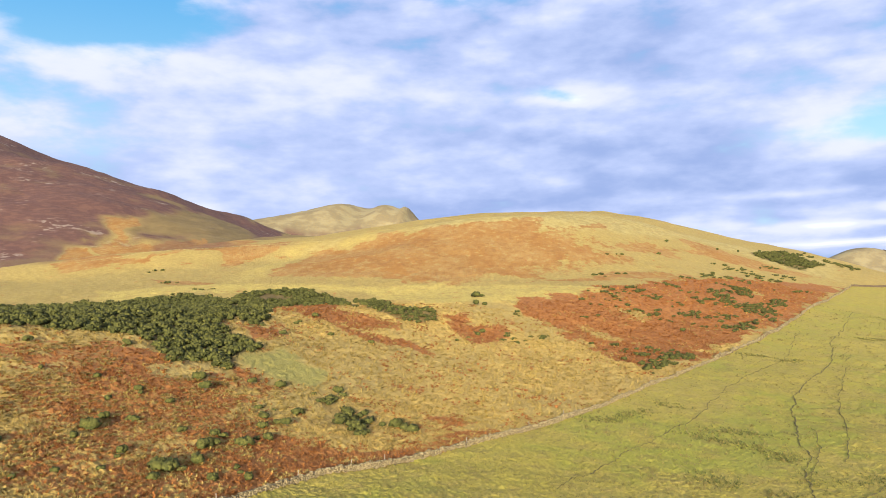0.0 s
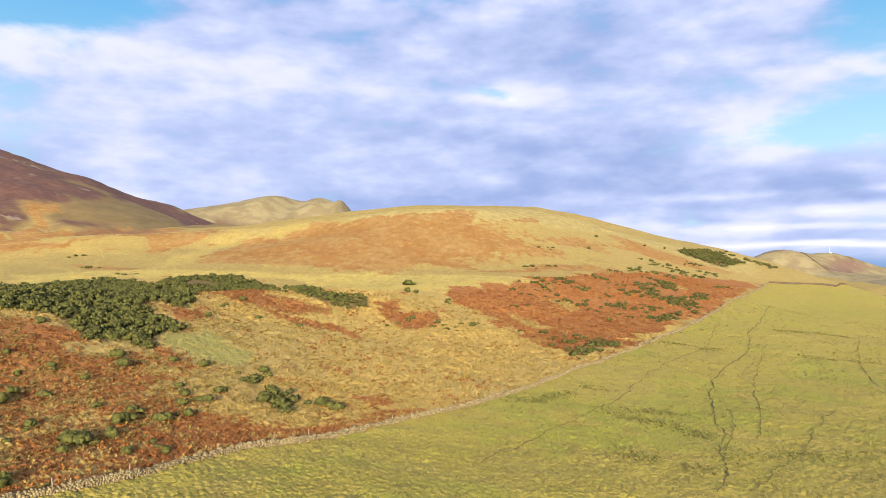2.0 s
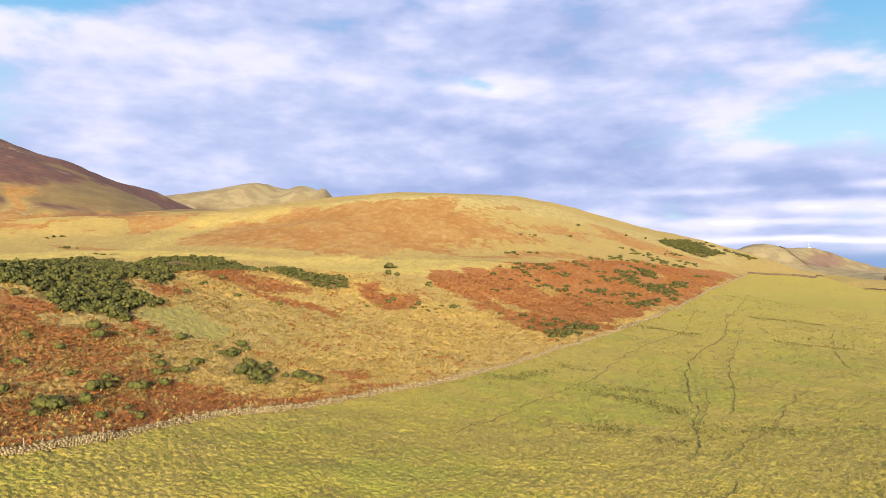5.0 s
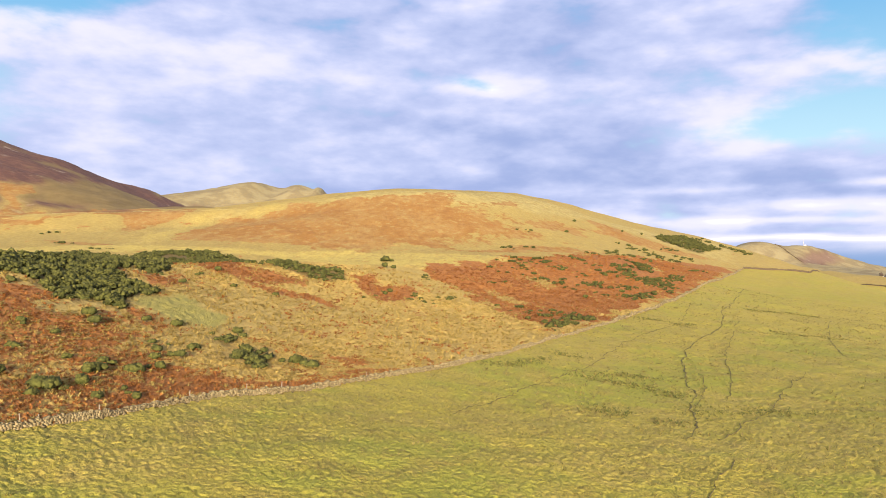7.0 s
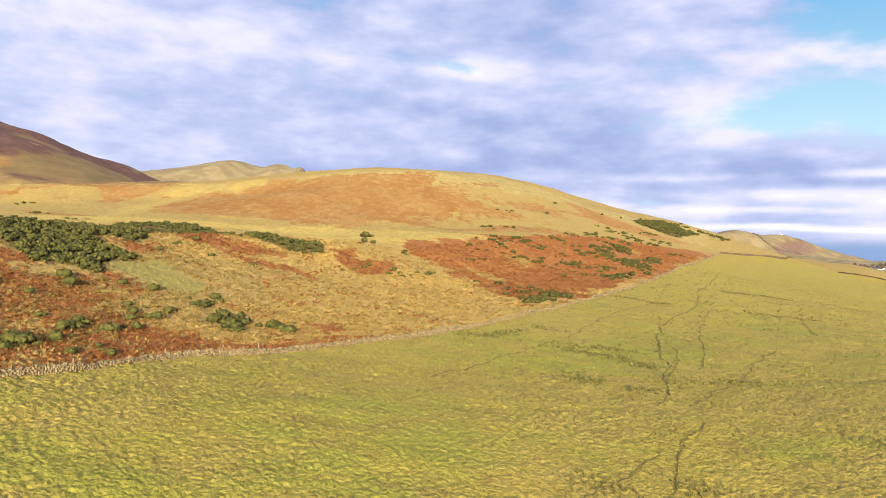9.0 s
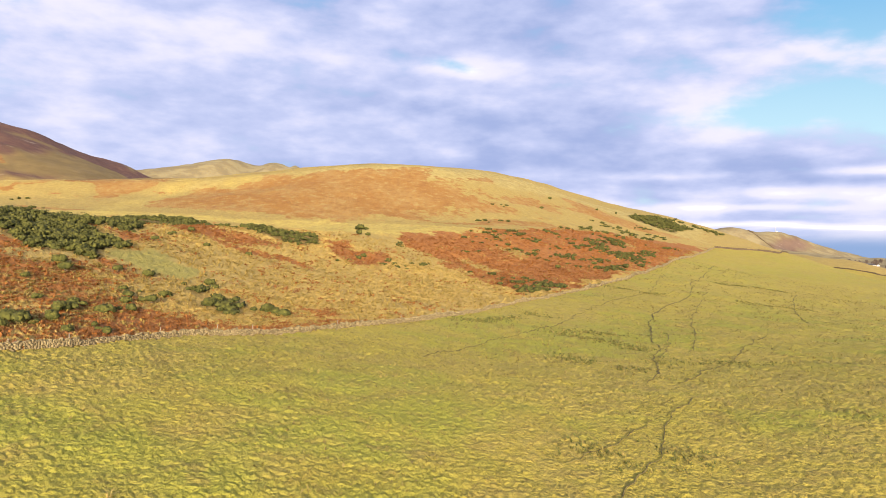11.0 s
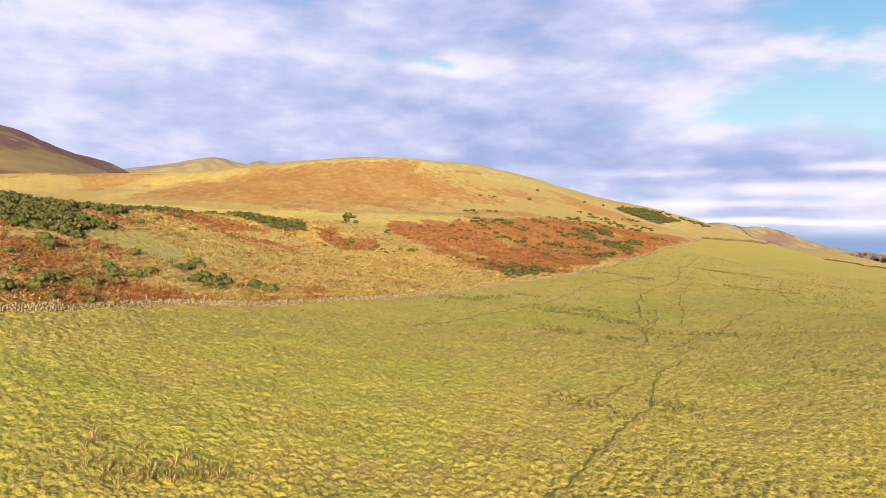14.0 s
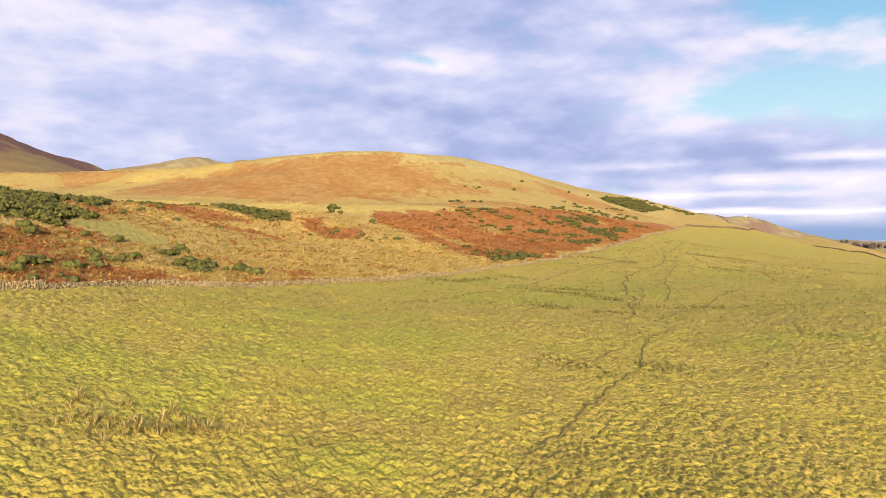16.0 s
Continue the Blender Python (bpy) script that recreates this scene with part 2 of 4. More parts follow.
RUSHES = [
    [(10.8, 153.5), (16.6, 158.1), (23.6, 170.1)],
    [(26.6, 176.4), (32.8, 174.7)],
    [(34.1, 156.3), (38.2, 154.1), (48.4, 153.1)],
    [(28.6, 151.2), (33.5, 146.4), (40.5, 140.7), (43.6, 132.9)],
    [(25.4, 119.6), (28.8, 119.3), (31.3, 115.4), (35.3, 111.9)],
    [(66.9, 259.4), (74.4, 259.3), (76.4, 253.1), (86, 256.1)],
    [(128.8, 324.1), (148.3, 333.1), (165, 334.7)],
    [(-14.1, 42.4), (-13.2, 44.1), (-11.1, 42.5), (-9.8, 42), (-7.4, 40.2), (-5.7, 39.2)],
    [(107.7, 257.6), (119.2, 253.2), (136.7, 256.5)],
    [(41, 120.9), (46.5, 123), (55.5, 124.6), (61.4, 122)],
    [(16.5, 67.9), (20.5, 66.8), (24.6, 66.2), (29.9, 67.5)],
    [(-33.7, 73.1), (-32.1, 75.1), (-30.3, 77.9)],
]
HEATH = [(-274, 432), (-455, 749), (-436, 806), (-415, 865), (-237, 638), (-216, 701), (-769, 2283), (-558, 1458), (-700, 2300), (-2600, 2600), (-2600, 600)]
ORANGE_A = [(-501, 788), (-492, 789), (-469, 743), (-467, 734)]
ORANGE_B = [(-524, 878), (-497, 915), (-457, 828), (-443, 766), (-463, 733), (-477, 816)]
QUARRY = [(1374, 3010), (1488, 3174), (1618, 3282), (1675, 3242), (1594, 3159), (1364, 2935)]
VALLEY_TRACK = [(-269, 418.7), (-243.4, 446.3), (-215.4, 464.9), (-189.7, 485), (-153.9, 492.3), (-140.3, 499.3)]
MORE_BUSHES = [(-67.4, 123.5), (-69.1, 116.7), (-59.9, 120.2), (-54.6, 96.1), (-53.6, 89.5), (-52.8, 109.6), (-39.2, 97.6), (-41.9, 142.7), (-54.7, 201.4), (-66, 207.6), (-63.5, 188.2), (-43.5, 202.2), (-17.6, 242.1), (-16, 245.4), (-20, 235.6), (-8.7, 248.9), (-22.6, 226.9)]
BUSHES = [(-40.3, 121.1), (-43.2, 118.2), (-48.7, 142.2), (-41, 129), (-58.4, 130.5), (-61.6, 135.2), (-47.9, 110.9), (-42.6, 108.5), (-44.9, 123.5), (-22, 129.6), (-20.3, 129.5), (-47.8, 93.7), (-46.4, 93.2), (-44.8, 97.7), (-46.8, 89.2), (-46.9, 103.9), (-46, 105.4), (-63.3, 102.8), (-46.1, 76.2), (-60.9, 110.4), (-53.5, 140.6), (-38.2, 146.7), (-40.6, 93), (-28.3, 125.5), (-23.6, 131), (-21, 281.8), (-17.9, 284.1), (-22.2, 305.4), (-58.6, 260.7), (-64.8, 221.5)]
WALL = [(-67.8, 1.7), (-57.1, 39.4), (-42.4, 72.9), (-39.2, 77.3), (-35.8, 83.2), (-32.5, 91.4), (-28.3, 100.7), (-22.2, 107.7), (-15.6, 117.5), (-7.7, 130.9), (2, 145.3), (14.4, 167.6), (31.7, 201.4), (56.4, 247.3), (93.5, 312.5), (159, 448.4), (218.8, 560.7)]
FAR_WALL = [WALL[-1], (248.4, 573.3), (279.4, 589.5), (351.1, 705.6), (443, 851), (460, 840), (476, 804), (489, 764), (498, 691)]
RUST_FACE = [(-130.4, 352.5), (-142, 427), (-138, 479), (-119, 502), (-95, 510), (-63, 516), (-21, 516), (9, 534), (33, 513), (49, 489), (66, 477), (39, 444), (16, 414), (-10.4, 376.5), (-37.7, 381.5), (-58.9, 353.3), (-85.2, 361.5), (-111.6, 365.7)]
CREST = [(-140.2, 364.2), (-162.6, 448.7), (-157.5, 473.7), (-141.9, 493.3), (-127.3, 509.4), (-83.6, 522.8), (-46.2, 543.8), (-5.6, 555.4), (41.7, 658.6), (155.1, 735.8), (202.1, 709.9), (247.5, 691.1), (221.7, 578), (196.4, 609.4), (174.6, 646.4), (127.2, 647.4), (68.6, 556.2), (14.2, 520.9), (-43.7, 516.9), (-97.1, 511.5), (-124.5, 498), (-142.9, 484.5), (-154.5, 464.5), (-150.2, 422.8)]
VALLEY_RUST = [(-455, 749), (-429, 800), (-408, 912), (-165, 492), (-166, 472), (-173, 444), (-172, 413), (-188, 431), (-200, 462), (-228, 462)]
FOOT_RUST = [(-480, 724), (-463, 751), (-249.9, 439.3), (-239, 449.4), (-216.2, 467.9), (-213.3, 453.8), (-232.2, 432.1), (-244.5, 418.8), (-247.3, 403.7), (-259.8, 392.6)]
FOOT_OLIVE = [(-492, 893), (-508, 981), (-558, 1257), (-528, 1315), (-212, 690), (-241, 638), (-436, 908), (-450, 817)]
MTN_PALE = [(-622, 1153), (-640, 1222), (-588, 1241), (-544, 1109)]
MTN_ORANGE = [(-513, 865), (-501, 916), (-469, 847), (-440, 754), (-446, 723), (-462, 773), (-478, 825)]
STREAK_A = [(114.8, 631.2), (137, 649.3), (153.6, 638.2), (175.7, 616.9), (205.5, 574.4), (182.4, 566.4), (151.2, 574.6), (126.1, 575.3)]
STREAK_B = [(-2.8, 357.9), (13.9, 380.5), (40.6, 393.1), (72.4, 409), (90, 437.6), (77.1, 437.5), (42.2, 409.8), (14.4, 394.7)]
STREAK_C = [(-199.5, 375.9), (-180.2, 367), (-155.5, 351.9), (-150.9, 341.7), (-165.3, 341.8), (-186.2, 357.4)]
STREAK_D = [(48.7, 518.4), (73.6, 532.6), (100.6, 551.4), (117, 552.4), (85.4, 508.4), (62.1, 500.3)]
GULLY = [(-142.7, 340.8), (-157, 404), (-159, 465), (-152, 495), (-156, 570), (-147, 479), (-145, 428), (-138, 363.9), (-136.1, 342.1)]
GULLY_B = [(-127, 490), (-128, 570), (-108, 578), (-108, 509), (-120, 486)]
FOOT_EDGE = [(-434, 828), (-423, 912), (-188.1, 486.7), (-152.9, 492.2), (-151.9, 488.8), (-186.6, 482.7), (-217.3, 469.9), (-236.1, 457.7)]
LOW_BUSHES = [(-6.1, 242), (-4, 241), (1.5, 249.6), (-4.9, 279.5), (20, 295.3), (24, 317.1), (28.7, 334.5), (33.5, 341), (39.5, 351), (43.7, 355.6), (48.1, 361.2), (36.6, 330.9), (38, 319.3), (51.8, 350.5), (54.9, 347.3), (45.3, 314.6), (48.6, 315), (51, 317.7), (54, 312), (65.3, 388.6), (67.6, 388), (62.8, 347.4), (76.8, 378.2), (76.1, 363.6), (84.3, 366.7), (81, 339.9), (83.5, 338.9), (65.3, 311.1), (73.9, 329.8), (44, 252.6), (27.5, 249.5), (29.6, 245.1), (32.1, 240.8), (36.6, 251.7), (27.7, 233), (38.9, 250.1)]
RUST_PATCHES = [
    [(-32.1, 255.6), (-25.4, 264.8), (-21.4, 251.2), (-9.6, 270), (-8.2, 237.1), (-15.8, 227.2), (-22.7, 238.7)],
    [(-69.5, 233), (-51.5, 217.9), (-36, 218.3), (-24.7, 207.7), (-27, 201.5), (-40.9, 204.3), (-56.3, 211.1)],
    [(-75.4, 188.6), (-68.7, 203.1), (-64.4, 185.2), (-67.2, 173)],
    [(-85.9, 148.1), (-76.8, 147.1), (-66.8, 131.6), (-66.4, 120.6), (-76.5, 131.6)],
    [(-56.8, 128.5), (-48.8, 125.3), (-44.2, 113.1), (-48.5, 112.8)],
    [(-62.8, 151.2), (-54.1, 147.9), (-45.5, 136.2), (-50, 131.5)],
    [(-46.2, 81.8), (-43.1, 98.4), (-39.3, 105.8), (-35.1, 106.2), (-34, 117), (-26.6, 116), (-20.4, 120.8), (-14.6, 133.6), (-10, 134.2), (-18.5, 117.1), (-29.6, 102.5), (-37.3, 88.8), (-44.1, 78.2)],
    [(-19.5, 141.5), (-11.4, 142.7), (-14.9, 135.5)],
    [(-8.9, 292.4), (12.5, 308.6), (38.3, 272.6), (25, 275), (2.1, 286)],
]
HILL_BUSHES = [(100, 457), (106, 464), (116, 479), (134, 537), (137, 539), (147, 557), (145, 520), (153, 532), (172, 554), (176, 556), (156, 483), (176, 600), (179, 597), (34, 405), (48, 415), (51, 474), (129, 475), (91.1, 364.2), (84, 429), (158, 531), (145, 542), (125, 527), (-215, 412), (-179.6, 353.7), (-147.5, 297.9), (-144.2, 323), (-149, 281.1), (-145.8, 277.5), (-147.7, 288.8), (-100.5, 327.7), (-120.1, 313.5), (-133.7, 286.3), (-127.9, 288.5)]
FAR_HEATH = [(-567, 1508), (-795, 2361), (-735, 2378), (-654, 2404), (-575, 2491), (-580, 2465), (-648, 2380), (-683, 2333), (-773, 2296)]
HILL_STREAKS = [
    [(14, 533), (65, 594), (56, 557), (16, 518)],
    [(44, 503), (117, 597), (150, 604), (119, 564), (69, 501)],
    [(20, 420), (72, 442), (97, 458), (67, 411)],
    [(123, 632), (146, 641), (155, 615), (138, 604)],
]
FIELD = WALL + FAR_WALL[1:] + [(800, 560), (900, 100), (500, -500), (-200, -500)]


def lattice(ix, iy, seed):
    h = (ix.astype(np.int64) * 374761393 + iy.astype(np.int64) * 668265263 + seed * 2147483647) & 0x7FFFFFFF
    h = ((h ^ (h >> 13)) * 1274126177) & 0x7FFFFFFF
    return ((h ^ (h >> 16)) & 0xFFFF) / 65535.0


def value_noise(x, y, size, seed=0):
    """Smooth noise from 0 to 1 with lumps of the given size in metres."""
    x, y = np.asarray(x, float) / size, np.asarray(y, float) / size
    ix, iy = np.floor(x), np.floor(y)
    u, v = x - ix, y - iy
    u, v = u * u * (3 - 2 * u), v * v * (3 - 2 * v)
    a, b = lattice(ix, iy, seed), lattice(ix + 1, iy, seed)
    c, d = lattice(ix, iy + 1, seed), lattice(ix + 1, iy + 1, seed)
    return (a * (1 - u) + b * u) * (1 - v) + (c * (1 - u) + d * u) * v


def smooth(value, low, high):
    t = np.clip((value - low) / (high - low), 0, 1)
    return t * t * (3 - 2 * t)


def inside(x, y, outline, feather=2.0, ragged=4.0, size=9.0):
    """1 inside an outline, 0 outside, with a soft and ragged edge."""
    x, y = np.asarray(x, float), np.asarray(y, float)
    x = x + (value_noise(x, y, size, 5) - 0.5) * 2 * ragged + (value_noise(x, y, size / 3, 6) - 0.5) * ragged
    y = y + (value_noise(x, y, size, 7) - 0.5) * 2 * ragged + (value_noise(x, y, size / 3, 8) - 0.5) * ragged
    near, odd = np.full(x.shape, 1e9), np.zeros(x.shape, bool)
    for (ax, ay), (bx, by) in zip(outline, outline[1:] + outline[:1]):
        ex, ey = bx - ax, by - ay
        t = np.clip(((x - ax) * ex + (y - ay) * ey) / (ex * ex + ey * ey), 0, 1)
        near = np.minimum(near, np.hypot(x - ax - t * ex, y - ay - t * ey))
        if ay != by:
            odd ^= ((ay > y) != (by > y)) & (x < ax + (y - ay) * ex / (by - ay))
    return smooth(np.where(odd, near, -near), -feather, feather)


def tussocks(x, y, size, seed):
    """Domes of matted grass packed side by side with narrow clefts between them, 0 to 1."""
    lean = (value_noise(x, y, 9 * size, seed + 3) - 0.5) * 1.4
    x, y = x / size + lean * 0.5, y / size * 1.1 + lean + (value_noise(x, y, size * 0.6, seed + 4) - 0.5) * 0.6
    ix, iy = np.floor(x), np.floor(y)
    first, second = np.full(x.shape, 9.0), np.full(x.shape, 9.0)
    for i in (-1, 0, 1):
        for j in (-1, 0, 1):
            cx, cy = ix + i, iy + j
            d = np.hypot(cx + lattice(cx, cy, seed) - x, cy + lattice(cx, cy, seed + 1) - y)
            second = np.minimum(second, np.maximum(first, d))
            first = np.minimum(first, d)
    return np.sqrt(np.clip((second - first) * 1.6, 0, 1)) * (0.75 + 0.25 * np.cos(np.minimum(first, 1) * 3))


def land(x, y):
    """The broad lie of the land."""
    z = BASE + 0 * np.asarray(x, float)
    for cx, cy, sx, sy, turn, high in HILLS_FAR + HILLS_NEAR + SWELLS + SHOULDERS:
        c, s = math.cos(turn), math.sin(turn)
        u, v = ((x - cx) * c + (y - cy) * s) / sx, ((y - cy) * c - (x - cx) * s) / sy
        z = z + high * np.exp(-0.5 * (u * u + v * v))
    return z


def height(x, y):
    """The ground with its small humps."""
    x, y = np.asarray(x, float), np.asarray(y, float)
    r = np.hypot(x, y)
    z = land(x, y)
    z = z + (value_noise(x, y, 38, 1) - 0.5) * 1.2 * smooth(r, 120, 400) + (value_noise(x, y, 14, 2) - 0.5) * 0.8 * smooth(r, 60, 250)
    z = z + (value_noise(x, y, 130, 9) - 0.5) * 12 * smooth(r, 900, 1600) + (value_noise(x, y, 55, 10) - 0.5) * 7 * smooth(r, 700, 1300) + (value_noise(x, y, 24, 11) - 0.5) * 2.5 * smooth(r, 500, 900)
    begin = smooth(r, 10, 17)
    near, middle = begin * (1 - smooth(r, 90, 190)), begin * (1 - smooth(r, 250, 450))
    moor = 1 - inside(x, y, FIELD, 1.5, 0) if np.any(r < 430) else 1.0
    rough = 0.75 + 0.25 * smooth(value_noise(x, y, 21, 15) * 0.6 + value_noise(x, y, 6, 16) * 0.4, 0.28, 0.62)
    z = z + middle * ((value_noise(x, y, 4.5, 3) - 0.5) * 0.3 + (tussocks(x, y, 1.1, 40) - 0.6) * (0.2 + 0.16 * smooth(r, 50, 130) + 0.25 * moor) * rough)
    z = z + near * ((tussocks(x, y, 0.44, 44) - 0.6) * 0.19 * rough + (value_noise(x, y, 0.24, 60) - 0.5) * 0.12)
    z = z + (0.35 + 0.65 * moor) * (tussocks(x, y, 2.8, 48) - 0.6) * 0.6 * smooth(r, 130, 220) * (1 - smooth(r, 420, 640))
    return z


# ---- materials ----
def material(name, rough=0.9):
    m = bpy.data.materials.new(name)
    m.use_nodes = True
    t = m.node_tree
    shader = t.nodes["Principled BSDF"]
    shader.inputs["Roughness"].default_value = rough
    shader.inputs["Specular IOR Level"].default_value = 0.2
    return m, t, shader


def attribute(tree, name):
    n = tree.nodes.new("ShaderNodeAttribute")
    n.attribute_name = name
    s = node(tree, "ShaderNodeSeparateColor")
    tree.links.new(n.outputs["Color"], s.inputs[0])
    return s.outputs


def bump(tree, shader, value, strength, distance):
    n = node(tree, "ShaderNodeBump", Strength=strength, Distance=distance)
    tree.links.new(value, n.inputs["Height"])
    tree.links.new(n.outputs[0], shader.inputs["Normal"])


def stretched(tree, vector):
    n = node(tree, "ShaderNodeMapping")
    n.inputs["Scale"].default_value = (1.0, 0.45, 1.6)
    n.inputs["Rotation"].default_value = (0, 0, radians(25))
    tree.links.new(vector, n.inputs["Vector"])
    return n.outputs[0]


def ground_material():
    m, t, shader = material("ground_cover", 0.95)
    p = node(t, "ShaderNodeTexCoord").outputs["Object"]
    red, field, pale = attribute(t, "cover")
    heath, shade, lush = attribute(t, "cover_more")
    orange, stony, distant = attribute(t, "cover_third")
    crest, olive, upland = attribute(t, "cover_fourth")
    n_fine, n_mid, n_big, n_huge = noise_of(t, p, 2.4, 3.0), noise_of(t, p, 0.55, 5.0, 0.62), noise_of(t, p, 0.09, 4.0), noise_of(t, p, 0.018, 4.0)
    # pasture: green with straw-coloured tops
    pasture = blend(t, step(t, n_mid, 0.34, 0.66), (0.33, 0.27, 0.046), (0.41, 0.32, 0.072))
    pasture = blend(t, step(t, n_big, 0.38, 0.66), pasture, (0.36, 0.295, 0.05))
    pasture = blend(t, calc(t, "MULTIPLY", step(t, n_fine, 0.5, 0.7), 0.55), pasture, (0.19, 0.145, 0.036))
    pasture = blend(t, calc(t, "MULTIPLY", step(t, n_mid, 0.54, 0.68), 0.45), pasture, (0.22, 0.165, 0.042))
    pasture = blend(t, calc(t, "MULTIPLY", lush, 0.6), pasture, (0.265, 0.282, 0.036))
    speck = noise_of(t, calc_vec(t, p, 57.0), 0.3, 6.0, 0.72)
    pasture = blend(t, calc(t, "MULTIPLY", step(t, speck, 0.5, 0.64), 0.55), pasture, (0.25, 0.185, 0.05))
    # moor grass, bleached straw over olive
    straw = blend(t, step(t, n_mid, 0.3, 0.7), (0.42, 0.272, 0.066), (0.56, 0.392, 0.105))
    straw = blend(t, step(t, n_huge, 0.4, 0.62), straw, blend(t, step(t, n_mid, 0.25, 0.75), (0.345, 0.245, 0.072), (0.43, 0.318, 0.1)))
    straw = blend(t, upland, straw, blend(t, step(t, n_mid, 0.3, 0.7), (0.315, 0.228, 0.064), (0.415, 0.308, 0.09)))
    # aerial haze painted into the grass colour: duller and greyer far off
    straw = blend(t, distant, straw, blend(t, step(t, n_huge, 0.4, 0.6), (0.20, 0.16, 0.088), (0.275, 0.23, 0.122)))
    straw = blend(t, pale, straw, blend(t, step(t, n_mid, 0.3, 0.7), (0.43, 0.322, 0.08), (0.515, 0.395, 0.105)))
    # dead bracken
    rust = blend(t, step(t, n_mid, 0.32, 0.68), (0.25, 0.095, 0.025), (0.37, 0.162, 0.045))
    rust = blend(t, calc(t, "MULTIPLY", step(t, n_fine, 0.5, 0.8), 0.5), rust, (0.15, 0.05, 0.02))
    patch = calc(t, "ADD", calc(t, "MULTIPLY", n_mid, 0.9), calc(t, "ADD", calc(t, "MULTIPLY", n_big, 1.0), calc(t, "MULTIPLY", red, 1.0)))
    n_streak = noise_of(t, stretched(t, p), 0.05, 6.0, 0.65)
    n_vein = noise_of(t, stretched(t, calc_vec(t, p, 31.0)), 0.22, 5.0, 0.65)
    tan = blend(t, step(t, n_streak, 0.36, 0.62), (0.31, 0.145, 0.033), (0.355, 0.205, 0.06))
    tan = blend(t, calc(t, "MULTIPLY", step(t, n_vein, 0.5, 0.68), 0.6), tan, (0.25, 0.107, 0.028))
    tan = blend(t, calc(t, "MULTIPLY", step(t, calc(t, "SUBTRACT", 1.0, n_vein), 0.52, 0.66), 0.6), tan, (0.40, 0.29, 0.098))
    tan = blend(t, calc(t, "MULTIPLY", step(t, n_mid, 0.45, 0.75), 0.3), tan, (0.27, 0.125, 0.045))
    straw = blend(t, calc(t, "MULTIPLY", step(t, n_vein, 0.48, 0.62), 0.4), straw, (0.30, 0.21, 0.065))
    straw = blend(t, calc(t, "MULTIPLY", crest, 0.8), straw, blend(t, step(t, n_vein, 0.35, 0.65), (0.46, 0.365, 0.128), (0.34, 0.262, 0.085)))
    straw = blend(t, olive, straw, blend(t, step(t, n_streak, 0.35, 0.65), (0.155, 0.108, 0.042), (0.225, 0.16, 0.06)))
    reach = calc(t, "ADD", orange, calc(t, "ADD", calc(t, "MULTIPLY", calc(t, "SUBTRACT", n_streak, 0.5), 1.3), calc(t, "MULTIPLY", calc(t, "SUBTRACT", n_vein, 0.5), 0.7)))
    straw = blend(t, calc(t, "MULTIPLY", step(t, reach, 0.42, 0.62), 0.95), straw, tan)
    moor = blend(t, step(t, patch, 1.3, 1.47), straw, rust)
    brown = blend(t, step(t, n_big, 0.4, 0.65), (0.11, 0.054, 0.042), (0.15, 0.077, 0.052))
    n_vast = noise_of(t, p, 0.006, 5.0, 0.6)
    brown = blend(t, calc(t, "MULTIPLY", step(t, n_vast, 0.54, 0.64), 0.7), brown, (0.19, 0.125, 0.06))
    scree = calc(t, "MULTIPLY", calc(t, "MULTIPLY", step(t, n_big, 0.52, 0.6), step(t, n_huge, 0.53, 0.6)), step(t, n_vast, 0.46, 0.54))
    scree = calc(t, "MAXIMUM", scree, stony)
    brown = blend(t, scree, brown, (0.27, 0.20, 0.15))
    moor = blend(t, heath, moor, brown)
    moor = blend(t, calc(t, "MULTIPLY", lush, 0.75), moor, (0.27, 0.25, 0.06))
    # shade beneath the gorse, painted into the ground colour as dark brown
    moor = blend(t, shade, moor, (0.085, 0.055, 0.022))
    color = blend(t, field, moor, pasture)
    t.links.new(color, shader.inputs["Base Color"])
    n_blade = noise_of(t, stretched(t, p), 7.0, 4.0, 0.7)
    bump(t, shader, calc(t, "ADD", n_mid, calc(t, "ADD", calc(t, "MULTIPLY", n_fine, 0.6), calc(t, "MULTIPLY", n_blade, 0.25))), 1.0, 0.45)
    return m


def blade_material(name, low, high, dark, mix=0.3):
    m, t, shader = material(name, 0.85)
    tint = attribute(t, "tint")
    geo = node(t, "ShaderNodeNewGeometry").outputs["Random Per Island"]
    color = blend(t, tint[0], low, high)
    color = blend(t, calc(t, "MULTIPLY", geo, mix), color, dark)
    t.links.new(color, shader.inputs["Base Color"])
    return m


def stone_material():
    m, t, shader = material("lichen_stone", 0.92)
    p = node(t, "ShaderNodeTexCoord").outputs["Object"]
    geo = node(t, "ShaderNodeNewGeometry").outputs["Random Per Island"]
    grey = blend(t, geo, (0.13, 0.098, 0.052), (0.31, 0.242, 0.126))
    grey = blend(t, step(t, noise_of(t, p, 6.0), 0.55, 0.7), grey, (0.28, 0.25, 0.125))
    t.links.new(grey, shader.inputs["Base Color"])
    bump(t, shader, noise_of(t, p, 14.0), 0.6, 0.03)
    return m


def plain_material(name, low, high, scale, rough=0.9):
    m, t, shader = material(name, rough)
    p = node(t, "ShaderNodeTexCoord").outputs["Object"]
    t.links.new(blend(t, step(t, noise_of(t, p, scale), 0.35, 0.65), low, high), shader.inputs["Base Color"])
    return m


